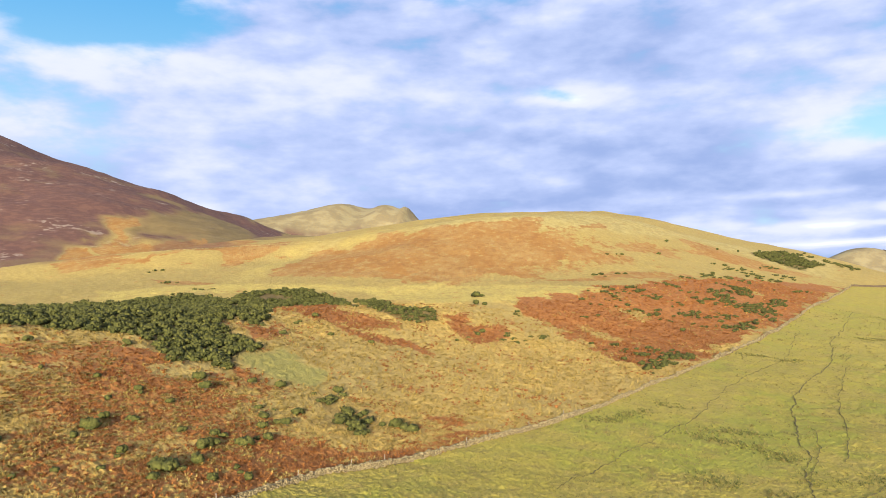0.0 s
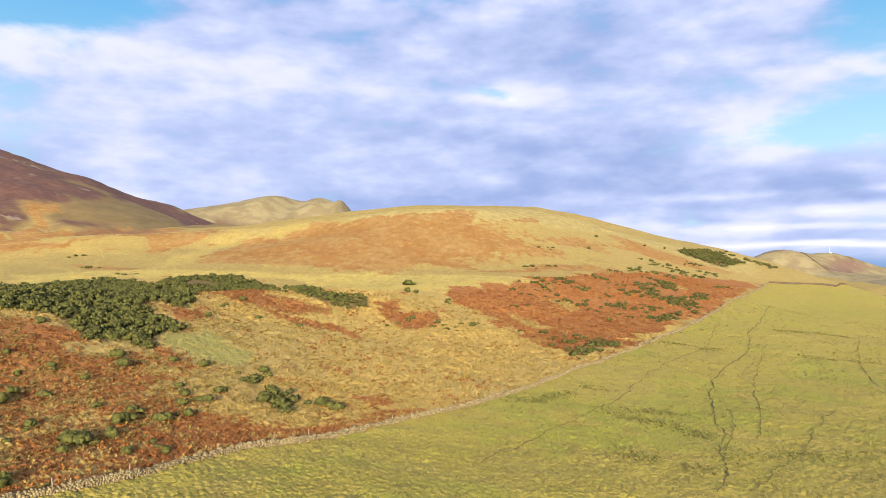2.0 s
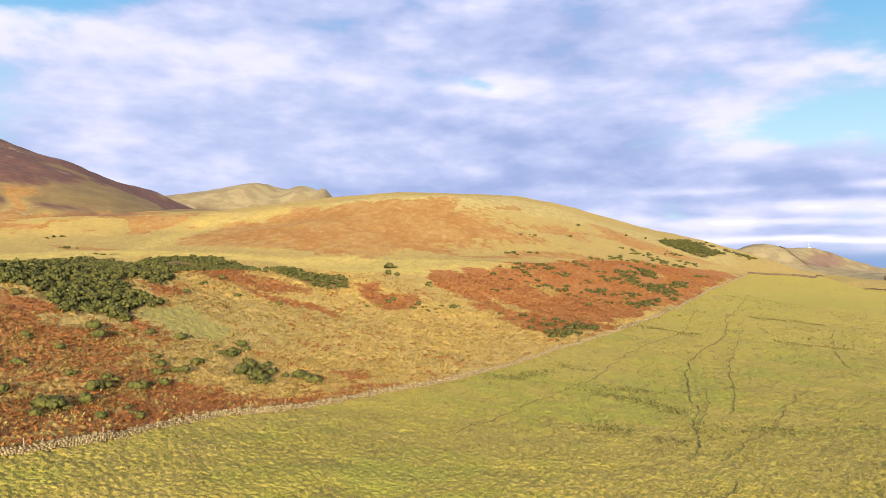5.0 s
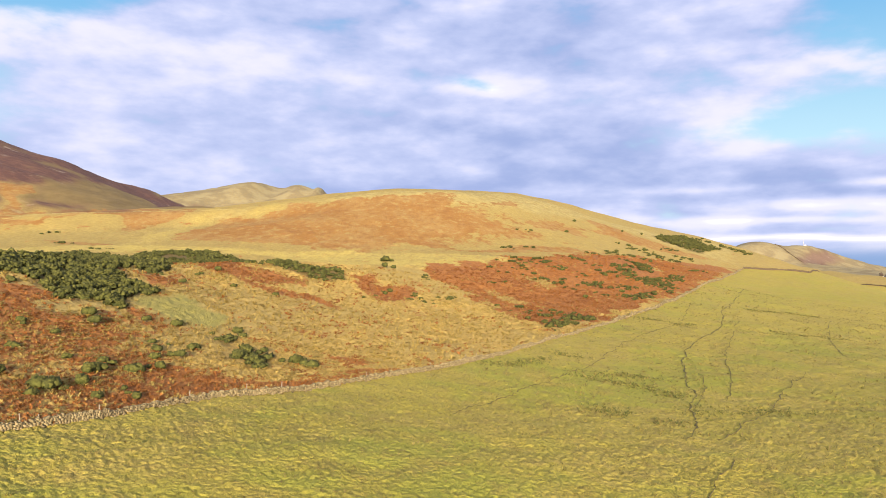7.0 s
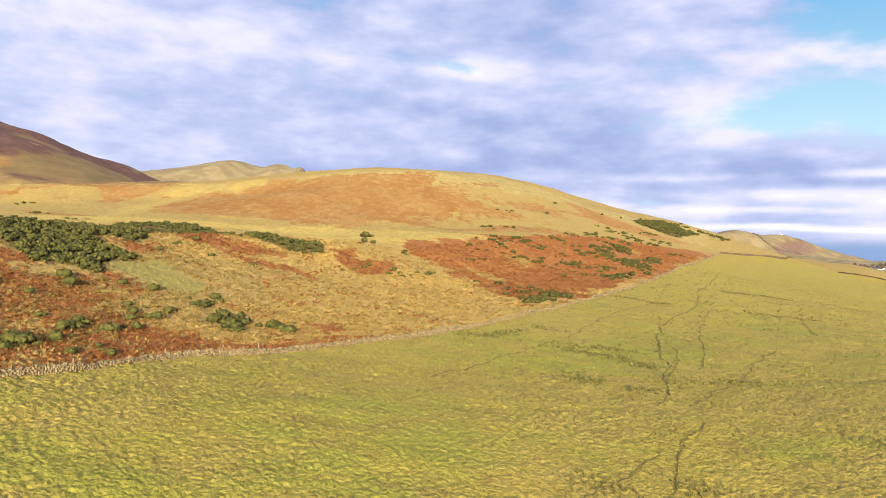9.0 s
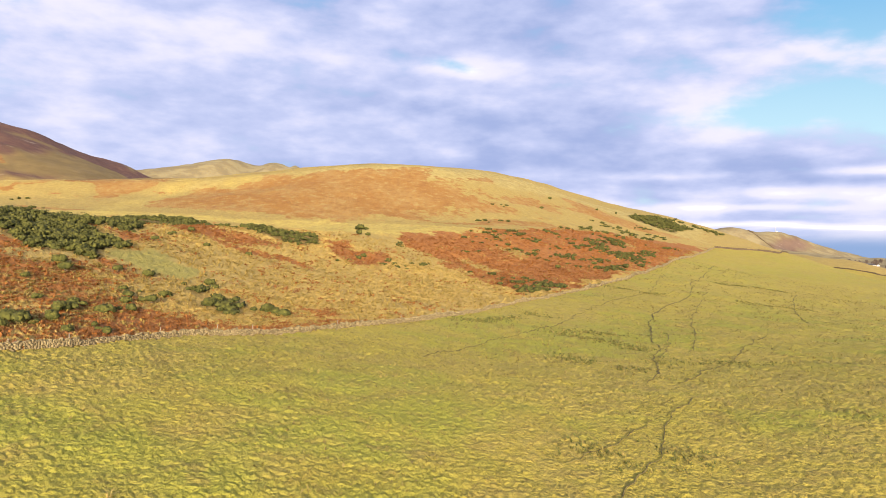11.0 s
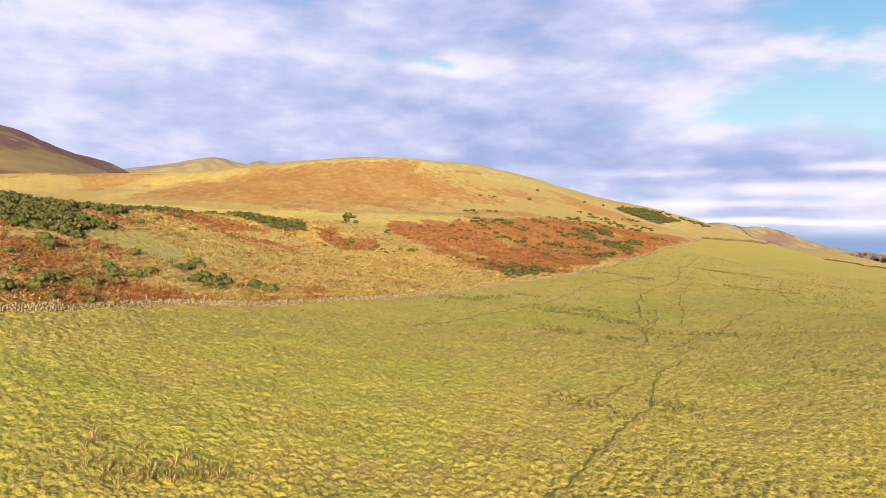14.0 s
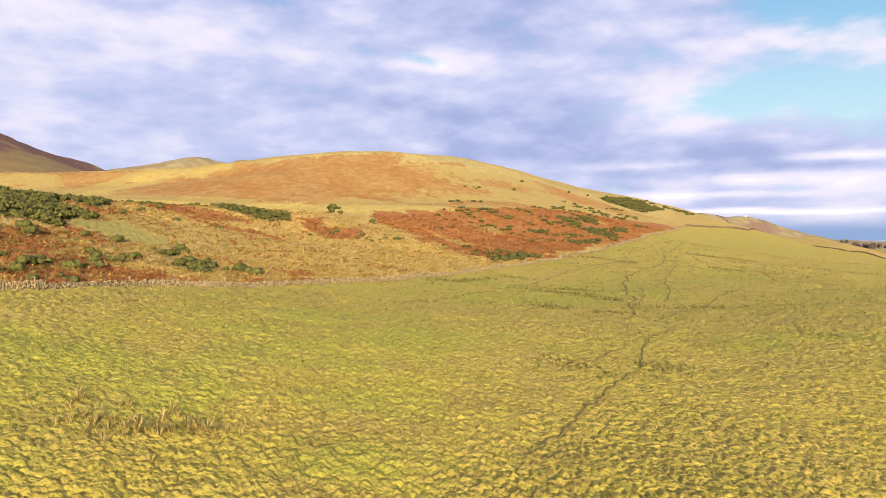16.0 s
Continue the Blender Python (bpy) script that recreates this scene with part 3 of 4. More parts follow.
GROUND = ground_material()
GRASS = blade_material("pasture_blades", (0.17, 0.14, 0.032), (0.245, 0.188, 0.056), (0.12, 0.09, 0.027))
STRAW = blade_material("straw_blades", (0.31, 0.22, 0.052), (0.43, 0.315, 0.09), (0.2, 0.132, 0.034))
RUST = blade_material("bracken_fronds", (0.25, 0.088, 0.019), (0.36, 0.148, 0.034), (0.13, 0.048, 0.014))
RUSH = blade_material("rush_blades", (0.11, 0.12, 0.03), (0.44, 0.32, 0.10), (0.05, 0.05, 0.02))
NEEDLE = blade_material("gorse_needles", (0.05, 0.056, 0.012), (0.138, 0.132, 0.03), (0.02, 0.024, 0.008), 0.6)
TWIG = plain_material("gorse_wood", (0.08, 0.06, 0.04), (0.14, 0.10, 0.06), 5.0)
STONE = stone_material()
WOOD = plain_material("weathered_post", (0.20, 0.15, 0.11), (0.33, 0.27, 0.20), 9.0)
SOIL = plain_material("trodden_soil", (0.085, 0.066, 0.024), (0.17, 0.14, 0.04), 1.5)


# ---- ground ----
def colours(me, name, values):
    layer = me.attributes.new(name, "FLOAT_COLOR", "POINT")
    layer.data.foreach_set("color", np.ascontiguousarray(values, np.float32).ravel())


def raw_mesh(name, verts, faces, mat, smooth_faces=False):
    """A mesh from arrays; faces all have the same number of corners."""
    verts, faces = np.ascontiguousarray(verts, np.float32), np.ascontiguousarray(faces, np.int32)
    me = bpy.data.meshes.new(name)
    me.vertices.add(len(verts))
    me.vertices.foreach_set("co", verts.ravel())
    me.loops.add(faces.size)
    me.loops.foreach_set("vertex_index", faces.ravel())
    me.polygons.add(len(faces))
    me.polygons.foreach_set("loop_start", np.arange(len(faces), dtype=np.int32) * faces.shape[1])
    me.update(calc_edges=True)
    me.validate()
    me.materials.append(mat)
    if smooth_faces:
        me.polygons.foreach_set("use_smooth", np.ones(len(faces), bool))
    return me


def bracken_share(x, y):
    red = (0.62 + 0.3 * value_noise(x, y, 22, 24)) * inside(x, y, RED_SLOPE, 5, 6)
    lean = value_noise(x * 0.5 + y * 0.35, y * 0.12 - x * 0.3, 9, 27) * 0.6 + value_noise(x, y, 14, 28) * 0.4
    red = red - 0.3 * smooth(lean, 0.58, 0.74)
    for outline, share, ragged in ((RED_SLOPE_B, 0.72, 4), (RED_LOW, 0.5, 6), *((patch, 0.75, 3) for patch in RUST_PATCHES)):
        red = np.maximum(red, share * inside(x, y, outline, 4 + ragged / 2, ragged, 4 * ragged))
    band = np.full(np.shape(x), 1e9)
    for (ax, ay), (bx, by) in zip(WALL, WALL[1:]):
        ex, ey = bx - ax, by - ay
        t = np.clip(((x - ax) * ex + (y - ay) * ey) / (ex * ex + ey * ey), 0, 1)
        band = np.minimum(band, np.hypot(x - ax - t * ex, y - ay - t * ey))
    west = smooth(-np.asarray(x, float), -10, 20)
    return np.maximum(np.maximum(red, 0.6 * west * (1 - smooth(band, 3, 8))), 0.2)


GORSE_AREAS = [GORSE_MASS, GORSE_STRIP, GORSE_STRIP_B, GORSE_RED_A, GORSE_RED_B, GORSE_RED_C, GORSE_WALL, GORSE_UP, GORSE_MID]


def build_ground():
    az = np.radians(np.r_[-180:-40:4, -40:40:0.155, 40:180.1:4])
    r = np.r_[0.001, 4, np.geomspace(9, 17, 10), np.geomspace(17.3, 100, 430), np.geomspace(100.6, 182, 110), np.geomspace(183, 480, 180), np.geomspace(485, 4800, 150)]
    A, R = np.meshgrid(az, r)
    x, y = R * np.sin(A), R * np.cos(A)
    z = height(x, y)
    n, k = A.shape
    i = (np.arange(n - 1)[:, None] * k + np.arange(k)[None, :-1]).ravel()
    me = raw_mesh("ground", np.stack([x, y, z], -1).reshape(-1, 3), np.stack([i, i + k, i + k + 1, i + 1], 1)[:, ::-1], GROUND, True)
    field = inside(x, y, FIELD, 0.5, 0.3, 3)
    red = bracken_share(x, y) * (1 - smooth(R, 900, 1300))
    gully = np.maximum(inside(x, y, GULLY, 4, 4, 20), inside(x, y, GULLY_B, 3, 4, 20))
    pale = np.maximum(inside(x, y, PALE_FLAT, 4, 5, 15), 0.5 * gully)
    heath = inside(x, y, HEATH, 14, 16, 60)
    heath = np.maximum(heath, inside(x, y, FAR_HEATH, 25, 25, 70))
    heath = np.maximum(heath, 0.9 * inside(x, y, QUARRY, 12, 12, 40))
    orange = 0.9 * inside(x, y, RUST_FACE, 34, 20, 60)
    for outline, share, feather, ragged in ((VALLEY_RUST, 0.9, 6, 8), (FOOT_RUST, 0.85, 8, 10), (MTN_ORANGE, 0.9, 10, 10), (STREAK_A, 0.85, 5, 8), (STREAK_B, 0.8, 4, 6), (STREAK_C, 0.75, 3, 3), (STREAK_D, 0.6, 6, 8), *((streak, 0.62, 7, 8) for streak in HILL_STREAKS), (ORANGE_A, 0.6, 10, 14)):
        orange = np.maximum(orange, share * inside(x, y, outline, feather, ragged, 4 * ragged))
    orange = orange * (1 - gully)
    heath = np.maximum(heath, 0.5 * inside(x, y, FOOT_EDGE, 5, 5, 25))
    olive = np.maximum(0.85 * inside(x, y, FOOT_OLIVE, 14, 14, 40), 0.55 * inside(x, y, MTN_PALE, 8, 8, 30))
    crest = inside(x, y, CREST, 10, 8, 30) * (1 - gully)
    heath = heath * (1 - olive) * (1 - inside(x, y, MTN_ORANGE, 10, 10, 40)) * (1 - inside(x, y, FOOT_RUST, 8, 10, 40))
    torn = smooth(value_noise(x, y, 34, 25) * 0.6 + value_noise(x, y, 11, 26) * 0.4, 0.35, 0.6)
    heath = heath * (1 - 0.7 * torn * np.maximum(inside(x, y, ORANGE_A, 10, 14, 40), inside(x, y, ORANGE_B, 8, 8, 30)))
    stony = 0.3 * inside(x, y, QUARRY, 15, 20, 30)
    # mask of the painted shade below the thickets
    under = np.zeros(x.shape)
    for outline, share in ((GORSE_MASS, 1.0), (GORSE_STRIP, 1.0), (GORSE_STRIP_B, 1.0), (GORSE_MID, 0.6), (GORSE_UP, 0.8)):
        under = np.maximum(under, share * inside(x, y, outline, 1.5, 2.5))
    lush = np.maximum(inside(x, y, GREEN_PATCH, 2, 2), field * (1 - 0.5 * smooth(R, 200, 350)) * smooth(value_noise(x, y, 26, 22) * 0.6 + value_noise(x, y, 5, 23) * 0.4, 0.45, 0.75))
    colours(me, "cover", np.stack([red, field, pale, np.ones_like(red)], -1))
    # third channel: distance ramp for the painted haze
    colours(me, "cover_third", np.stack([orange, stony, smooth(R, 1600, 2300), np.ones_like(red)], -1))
    colours(me, "cover_fourth", np.stack([crest, olive, smooth(R, 268, 345), np.ones_like(red)], -1))
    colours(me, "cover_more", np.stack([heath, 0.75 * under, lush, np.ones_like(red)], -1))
    return tagged(new("ground", me), "rolling hill land with green pasture, straw moor grass and rust bracken", "ground", kind="structure")


ground = build_ground()


# ---- plants in numbers ----
def blades(points, size, count, width, lean, droop, rng, tints, flop=(0, 0)):
    """Leaf blades in clumps at points (n, 3): each blade a bent strip of two triangles. Returns vertices, faces, tints."""
    n = len(points)
    ang = rng.uniform(0, 2 * math.pi, (n, count))
    out = rng.uniform(0.25, 1.0, (n, count)) * lean
    s = size[:, None] * rng.uniform(0.6, 1.15, (n, count))
    ca, sa = np.cos(ang), np.sin(ang)
    base = points[:, None, :] + np.stack([ca * s * 0.16, sa * s * 0.16, np.full_like(s, -0.05)], -1)
    mid = base + np.stack([(ca * out * 0.45 + flop[0] * 0.4) * s, (sa * out * 0.45 + flop[1] * 0.4) * s, 0.62 * s], -1)
    tip = base + np.stack([(ca * out + flop[0]) * s, (sa * out + flop[1]) * s, (1.0 - droop * out) * s], -1)
    side = np.stack([-sa, ca, 0 * ca], -1) * (s * width)[..., None]
    v = np.stack([base - side * 0.5, base + side * 0.5, mid - side * 0.42, mid + side * 0.42, tip], 2).reshape(-1, 3)
    f0 = (np.arange(n * count) * 5)[:, None]
    f = np.concatenate([f0 + [0, 1, 3], f0 + [0, 3, 2], f0 + [2, 3, 4]])
    return v, f, np.repeat(tints, count * 5)


def mounds(points, size, high, sides, rng, tints):
    """Tussocks: ragged low domes of matted grass, each turned and jittered. Returns vertices, faces, tints."""
    n = len(points)
    a = np.arange(sides) * 2 * math.pi / sides + rng.uniform(0, 2 * math.pi, (n, 1))
    ring0 = size[:, None] * rng.uniform(0.6, 1.45, (n, sides))
    ring1 = size[:, None] * rng.uniform(0.3, 0.95, (n, sides))
    h = high[:, None] * rng.uniform(0.3, 1.1, (n, sides))
    low = np.stack([np.cos(a) * ring0, np.sin(a) * ring0, np.full((n, sides), -0.06)], -1)
    mid = np.stack([np.cos(a) * ring1, np.sin(a) * ring1, h], -1)
    top = np.stack([rng.normal(0, 0.2, n) * size, rng.normal(0, 0.2, n) * size, high * rng.uniform(0.9, 1.25, n)], -1)[:, None]
    v = np.concatenate([low, mid, top], 1)
    turn, pull = rng.uniform(0, math.pi, n), rng.uniform(0.0, 0.8, n)
    ux, uy = np.cos(turn)[:, None], np.sin(turn)[:, None]
    along_ = v[..., 0] * ux + v[..., 1] * uy
    v[..., 0] += ux * along_ * pull[:, None]
    v[..., 1] += uy * along_ * pull[:, None]
    v = (v + points[:, None]).reshape(-1, 3)
    k = np.arange(sides)
    q = (k + 1) % sides
    tri = np.concatenate([np.stack([k, q, q + sides], -1), np.stack([k, q + sides, k + sides], -1), np.stack([k + sides, q + sides, np.full(sides, 2 * sides)], -1)])
    f = (np.arange(n) * (2 * sides + 1))[:, None, None] + tri[None]
    return v, f.reshape(-1, 3), np.repeat(tints, 2 * sides + 1)


def stuff(name, sets, mat, label, category):
    verts, faces, tints, at = [], [], [], 0
    for v, f, t in sets:
        verts.append(v), faces.append(f + at), tints.append(t)
        at += len(v)
    me = raw_mesh(name, np.concatenate(verts), np.concatenate(faces), mat)
    t = np.concatenate(tints)
    colours(me, "tint", np.stack([t, t, t, np.ones_like(t)], -1))
    return tagged(new(name, me), label, category, kind="stuff")


def scatter(rng, r0, r1, az0, az1, density):
    """Points spread evenly over a sector of the land."""
    n = int(density * 0.5 * (r1 * r1 - r0 * r0) * radians(az1 - az0))
    r, a = np.sqrt(rng.uniform(r0 * r0, r1 * r1, n)), np.radians(rng.uniform(az0, az1, n))
    return r * np.sin(a), r * np.cos(a)


def on_ground(x, y):
    return np.stack([x, y, height(x, y)], -1)


# ---- sheep paths ----
def centre_line(line, seed):
    """A winding centre line in short steps, and its normals."""
    pts = []
    for (ax, ay), (bx, by) in zip(line, line[1:]):
        n = max(2, int(math.hypot(bx - ax, by - ay) / 0.7))
        t = np.arange(n) / n
        pts.append(np.stack([ax + (bx - ax) * t, ay + (by - ay) * t], -1))
    p = np.concatenate(pts + [np.array([line[-1]])])
    wob = (value_noise(p[:, 0], p[:, 1], 7, seed) - 0.5) * 1.5 + (value_noise(p[:, 0], p[:, 1], 1.6, seed + 1) - 0.5) * 0.6
    d = np.gradient(p, axis=0)
    nrm = np.stack([-d[:, 1], d[:, 0]], -1) / np.linalg.norm(d, axis=1)[:, None]
    return p + nrm * wob[:, None], nrm


def trodden_path(line, width, seed, mat=None):
    p, nrm = centre_line(line, seed)
    w = width * np.clip(value_noise(p[:, 0], p[:, 1], 3, seed + 2) * 1.6 - 0.1, 0.35, 1.3) * 0.5
    rows = [p + nrm * (w * k)[:, None] for k in (-1, -0.4, 0.4, 1)]
    lift = (0.06, 0.14, 0.14, 0.06)
    v = np.concatenate([np.c_[q, height(q[:, 0], q[:, 1]) + up_] for q, up_ in zip(rows, lift)])
    n = len(p)
    i = np.arange(n - 1)
    f = np.concatenate([np.stack([i + k * n, i + 1 + k * n, i + 1 + (k + 1) * n, i + (k + 1) * n], -1) for k in range(3)])
    ob = new("sheep_path", raw_mesh("sheep_path", v, f, mat or SOIL, True))
    return tagged(ob, "narrow winding dark path trodden by livestock across pasture", "path", kind="structure")


for k, (line, width) in enumerate(zip(PATHS, (0.34, 0.18, 0.2, 0.18, 0.26, 0.17, 0.12, 0.14))):
    trodden_path(line, width, 60 + 3 * k)
PATH_POINTS = np.concatenate([centre_line(line, 60 + 3 * k)[0] for k, line in enumerate(PATHS)])


def off_paths(x, y, gap):
    near = np.ones(len(x), bool)
    for k in range(0, len(x), 4000):
        d2 = (x[k:k + 4000, None] - PATH_POINTS[None, :, 0]) ** 2 + (y[k:k + 4000, None] - PATH_POINTS[None, :, 1]) ** 2
        near[k:k + 4000] = d2.min(1) > gap * gap
    return near


rng = np.random.default_rng(3)
sets = []
for r0, r1, density, size, count in ((16, 45, 2.6, 0.12, 5), (45, 80, 1.0, 0.15, 5), (80, 140, 0.6, 0.22, 4), (140, 280, 0.3, 0.3, 4), (280, 460, 0.12, 0.42, 4)):
    x, y = scatter(rng, r0, r1, -42, 42, density)
    rough = value_noise(x, y, 18, 31) * 0.6 + value_noise(x, y, 5, 32) * 0.4
    keep = (inside(x, y, FIELD, 0.1, 0) > 0.5) & (rng.uniform(0, 1, len(x)) < smooth(rough, 0.15, 0.55) + 0.15)
    keep[keep] = off_paths(x[keep], y[keep], 0.5)
    x, y, rough = x[keep], y[keep], rough[keep]
    tint = np.clip(0.1 + 0.6 * smooth(rough, 0.3, 0.7) + rng.normal(0, 0.25, len(x)), 0, 1)
    s = size * rng.uniform(0.5, 1.5, len(x)) * (0.6 + 0.7 * rough)
    wind = rng.normal(0.25, 0.45, (2, len(x), 1))
    sets.append(blades(on_ground(x, y), s * 1.5, count, 0.2, 1.5, 0.5, rng, tint, wind))
stuff("pasture_tussocks", sets, GRASS, "short tussocky pasture grass, green with straw tops", "grass")

moor_straw, moor_rust = [], []
for r0, r1, density, grow in ((60, 150, 2.4, 1.05), (150, 320, 0.75, 1.4), (320, 540, 0.26, 1.7)):
    x, y = scatter(rng, r0, r1, -42, 34, density)
    keep = (inside(x, y, FIELD, 0.1, 0) < 0.5) & (inside(x, y, GREEN_PATCH, 1, 1.5) < 0.4)
    if r0 > 100:
        keep &= (np.hypot(x, y) < 268 + 24 * value_noise(x, y, 12, 43)) | (inside(x, y, RED_SLOPE, 1, 4) > 0.5)
    x, y = x[keep], y[keep]
    under = np.zeros(len(x))
    for outline in GORSE_AREAS:
        under = np.maximum(under, inside(x, y, outline, 0.5, 1))
    share = bracken_share(x, y) + (value_noise(x, y, 7, 41) - 0.5) * 0.5 + (value_noise(x, y, 2.2, 45) - 0.5) * 0.7 + rng.normal(0, 0.12, len(x))
    bare = inside(x, y, PALE_FLAT, 3, 4, 15) > 0.4
    rust, straw = (share > 0.42) & (under < 0.5) & ~bare, (share <= 0.42) & (under < 0.5) & ~bare
    tone = value_noise(x, y, 6, 42)
    for kind, chosen, wide_ in () if r0 < 300 else ((moor_straw, straw, 0.16), (moor_rust, rust, 0.27)):
        m_size = grow * wide_ * rng.uniform(0.5, 1.3, chosen.sum())
        kind.append(mounds(on_ground(x[chosen], y[chosen]), m_size, m_size * rng.uniform(0.35, 0.8, chosen.sum()), 5, rng, np.clip(tone[chosen] + rng.normal(0, 0.15, chosen.sum()), 0, 1)))
    moor_straw.append(blades(on_ground(x[straw], y[straw]), grow * rng.uniform(0.26, 0.6, straw.sum()), 7, 0.2, 1.7, 0.45, rng, np.clip(tone[straw] + rng.normal(0, 0.12, straw.sum()), 0, 1)))
    moor_rust.append(blades(on_ground(x[rust], y[rust]), grow * rng.uniform(0.26, 0.55, rust.sum()), 6, 0.32, 1.9, 0.55, rng, np.clip(tone[rust] + rng.normal(0, 0.12, rust.sum()), 0, 1)))
x, y = scatter(rng, 70, 220, -42, 8, 0.75)
chance = smooth(value_noise(x, y, 7, 46) * 0.6 + value_noise(x, y, 2.5, 47) * 0.4, 0.34, 0.54) * (0.3 + 0.7 * inside(x, y, RED_LOW, 4, 6))
for patch in RUST_PATCHES + [RED_SLOPE_B]:
    chance = chance * (1 - 0.85 * inside(x, y, patch, 2, 3, 6))
keep = (inside(x, y, FIELD, 0.1, 0) < 0.5) & (inside(x, y, GORSE_MASS, 0.5, 1) < 0.5) & (inside(x, y, GREEN_PATCH, 1, 1.5) < 0.4) & (inside(x, y, PALE_FLAT, 3, 4, 15) < 0.4) & (rng.uniform(0, 1, len(x)) < chance)
x, y = x[keep], y[keep]
m_size = rng.uniform(0.35, 0.8, len(x))
moor_straw.append(blades(on_ground(x, y), m_size * 0.8, 26, 0.2, 2.1, 0.42, rng, np.clip(rng.normal(0.3, 0.22, len(x)), 0, 1)))
stuff("moor_grass", moor_straw, STRAW, "bleached straw-coloured moor grass in rough clumps", "grass")
stuff("dead_bracken", moor_rust, RUST, "rust-brown dead bracken fronds lying in drifts", "bracken")


def along(line, gap, rng, wander):
    pts = []
    for (ax, ay), (bx, by) in zip(line, line[1:]):
        n = max(1, int(math.hypot(bx - ax, by - ay) / gap))
        t = (np.arange(n) + rng.uniform(0, 1, n)) / n
        pts.append(np.stack([ax + (bx - ax) * t, ay + (by - ay) * t], -1))
    p = np.concatenate(pts)
    return p + rng.normal(0, wander, p.shape)


sets = []
for k, line in enumerate(RUSHES):
    p = along(line, 0.05 if k != 7 else 0.06, rng, 1.8 if k != 7 else 1.6)
    keep = value_noise(p[:, 0], p[:, 1], 4 if k != 7 else 1.6, 51) > (0.35 if k != 7 else 0.55)
    p = p[keep]
    sets.append(blades(on_ground(p[:, 0], p[:, 1]), rng.uniform(0.4, 0.75, len(p)) * (0.95 if k == 7 else 0.72 if k < 7 else 0.58), 12 if k != 7 else 20, 0.12 if k != 7 else 0.08, 0.8 if k != 7 else 1.3, 0.3, rng, np.clip(rng.normal(0.12 if k != 7 else 0.68, 0.25, len(p)), 0, 1)))
stuff("rush_clumps", sets, RUSH, "dark rush clumps in lines along wet hollows of the pasture", "rushes")


# ---- stone walls ----
def stones_along(line, wide, high, length, courses, seed):
    """Rough stones laid in courses; every stone is a skewed block of its own."""
    sr = np.random.default_rng(seed)
    verts, faces, at = [], [], 0
    box = np.array([[-1, -1, -1], [1, -1, -1], [1, 1, -1], [-1, 1, -1], [-0.8, -0.85, 1], [0.85, -0.8, 1], [0.8, 0.85, 1], [-0.85, 0.8, 1]]) * 0.5
    quad = np.array([[0, 3, 2, 1], [4, 5, 6, 7], [0, 1, 5, 4], [1, 2, 6, 5], [2, 3, 7, 6], [3, 0, 4, 7]])
    for (ax, ay), (bx, by) in zip(line, line[1:]):
        run = math.hypot(bx - ax, by - ay)
        tx, ty = (bx - ax) / run, (by - ay) / run
        for c in range(courses + 1):
            cope = c == courses
            step_, d = (length * 0.7, 0.0)
            while d < run:
                L = length * sr.uniform(0.6, 1.3) * (0.6 if cope else 1)
                x, y = ax + tx * (d + L / 2), ay + ty * (d + L / 2)
                sag = 0.5 + 0.5 * float(value_noise(x, y, 9, seed + 1)) + 0.1 * float(value_noise(x, y, 2.2, seed + 2))
                d += L
                if sag < 0.8 and cope and sr.uniform() < 0.5:
                    continue
                h = high / courses * sag
                z = float(height(x, y)) + h * c - 0.05
                for side in ((0,) if cope else (-1, 1)):
                    w = wide * (0.55 if not cope else 0.8) * (1 - 0.25 * c / courses)
                    off = side * wide * 0.24 * (1 - 0.25 * c / courses) + sr.normal(0, 0.03)
                    b = box * [L * 1.02, w, h * (1.15 if not cope else sr.uniform(0.5, 1.0))] + sr.normal(0, 0.02, (8, 3))
                    b[:, 2] += h / 2
                    tilt = sr.normal(0, 0.12 if cope else 0.04)
                    bx_, bz_ = b[:, 0] * math.cos(tilt) - b[:, 2] * math.sin(tilt), b[:, 0] * math.sin(tilt) + b[:, 2] * math.cos(tilt)
                    b = np.stack([bx_, b[:, 1] + off, bz_], -1)
                    verts.append(np.stack([x + b[:, 0] * tx - b[:, 1] * ty, y + b[:, 0] * ty + b[:, 1] * tx, z + b[:, 2]], -1))
                    faces.append(quad + at)
                    at += 8
    return np.concatenate(verts), np.concatenate(faces)


near_line, far_line = WALL[:14], WALL[13:]
stone_wall = tagged(new("wall_field", raw_mesh("wall_field", *stones_along(near_line, 0.75, 0.8, 0.34, 4, 71), STONE)), "sagging old dry stone wall of pale grey-brown stones between moor and pasture", "stone wall", kind="structure")
tagged(new("wall_field_end", raw_mesh("wall_field_end", *stones_along(far_line, 0.7, 1.0, 1.4, 2, 72), STONE)), "dry stone wall climbing towards the field corner", "stone wall", kind="structure")
tagged(new("wall_cross", raw_mesh("wall_cross", *stones_along(FAR_WALL, 0.8, 1.1, 1.6, 2, 73), TWIG)), "dark dry stone wall closing the top of the pasture", "stone wall", kind="structure")


# ---- fence posts by the wall ----
def fence_post(seed):
    pr = random.Random(seed)
    bm = bmesh.new()
    bmesh.ops.create_cone(bm, cap_ends=True, segments=8, radius1=0.07, radius2=0.06, depth=1.5)
    for v in bm.verts:
        v.co += Vector((pr.uniform(-0.008, 0.008), pr.uniform(-0.008, 0.008), 0.05 * v.co.x if v.co.z > 0 else 0))
        v.co.z += 0.55
    me = bpy.data.meshes.new("fence_post")
    bm.to_mesh(me)
    bm.free()
    me.materials.append(WOOD)
    return tagged(new("fence_post", me), "weathered round timber post leaning beside the stone wall", "fence post", "posts along the wall")


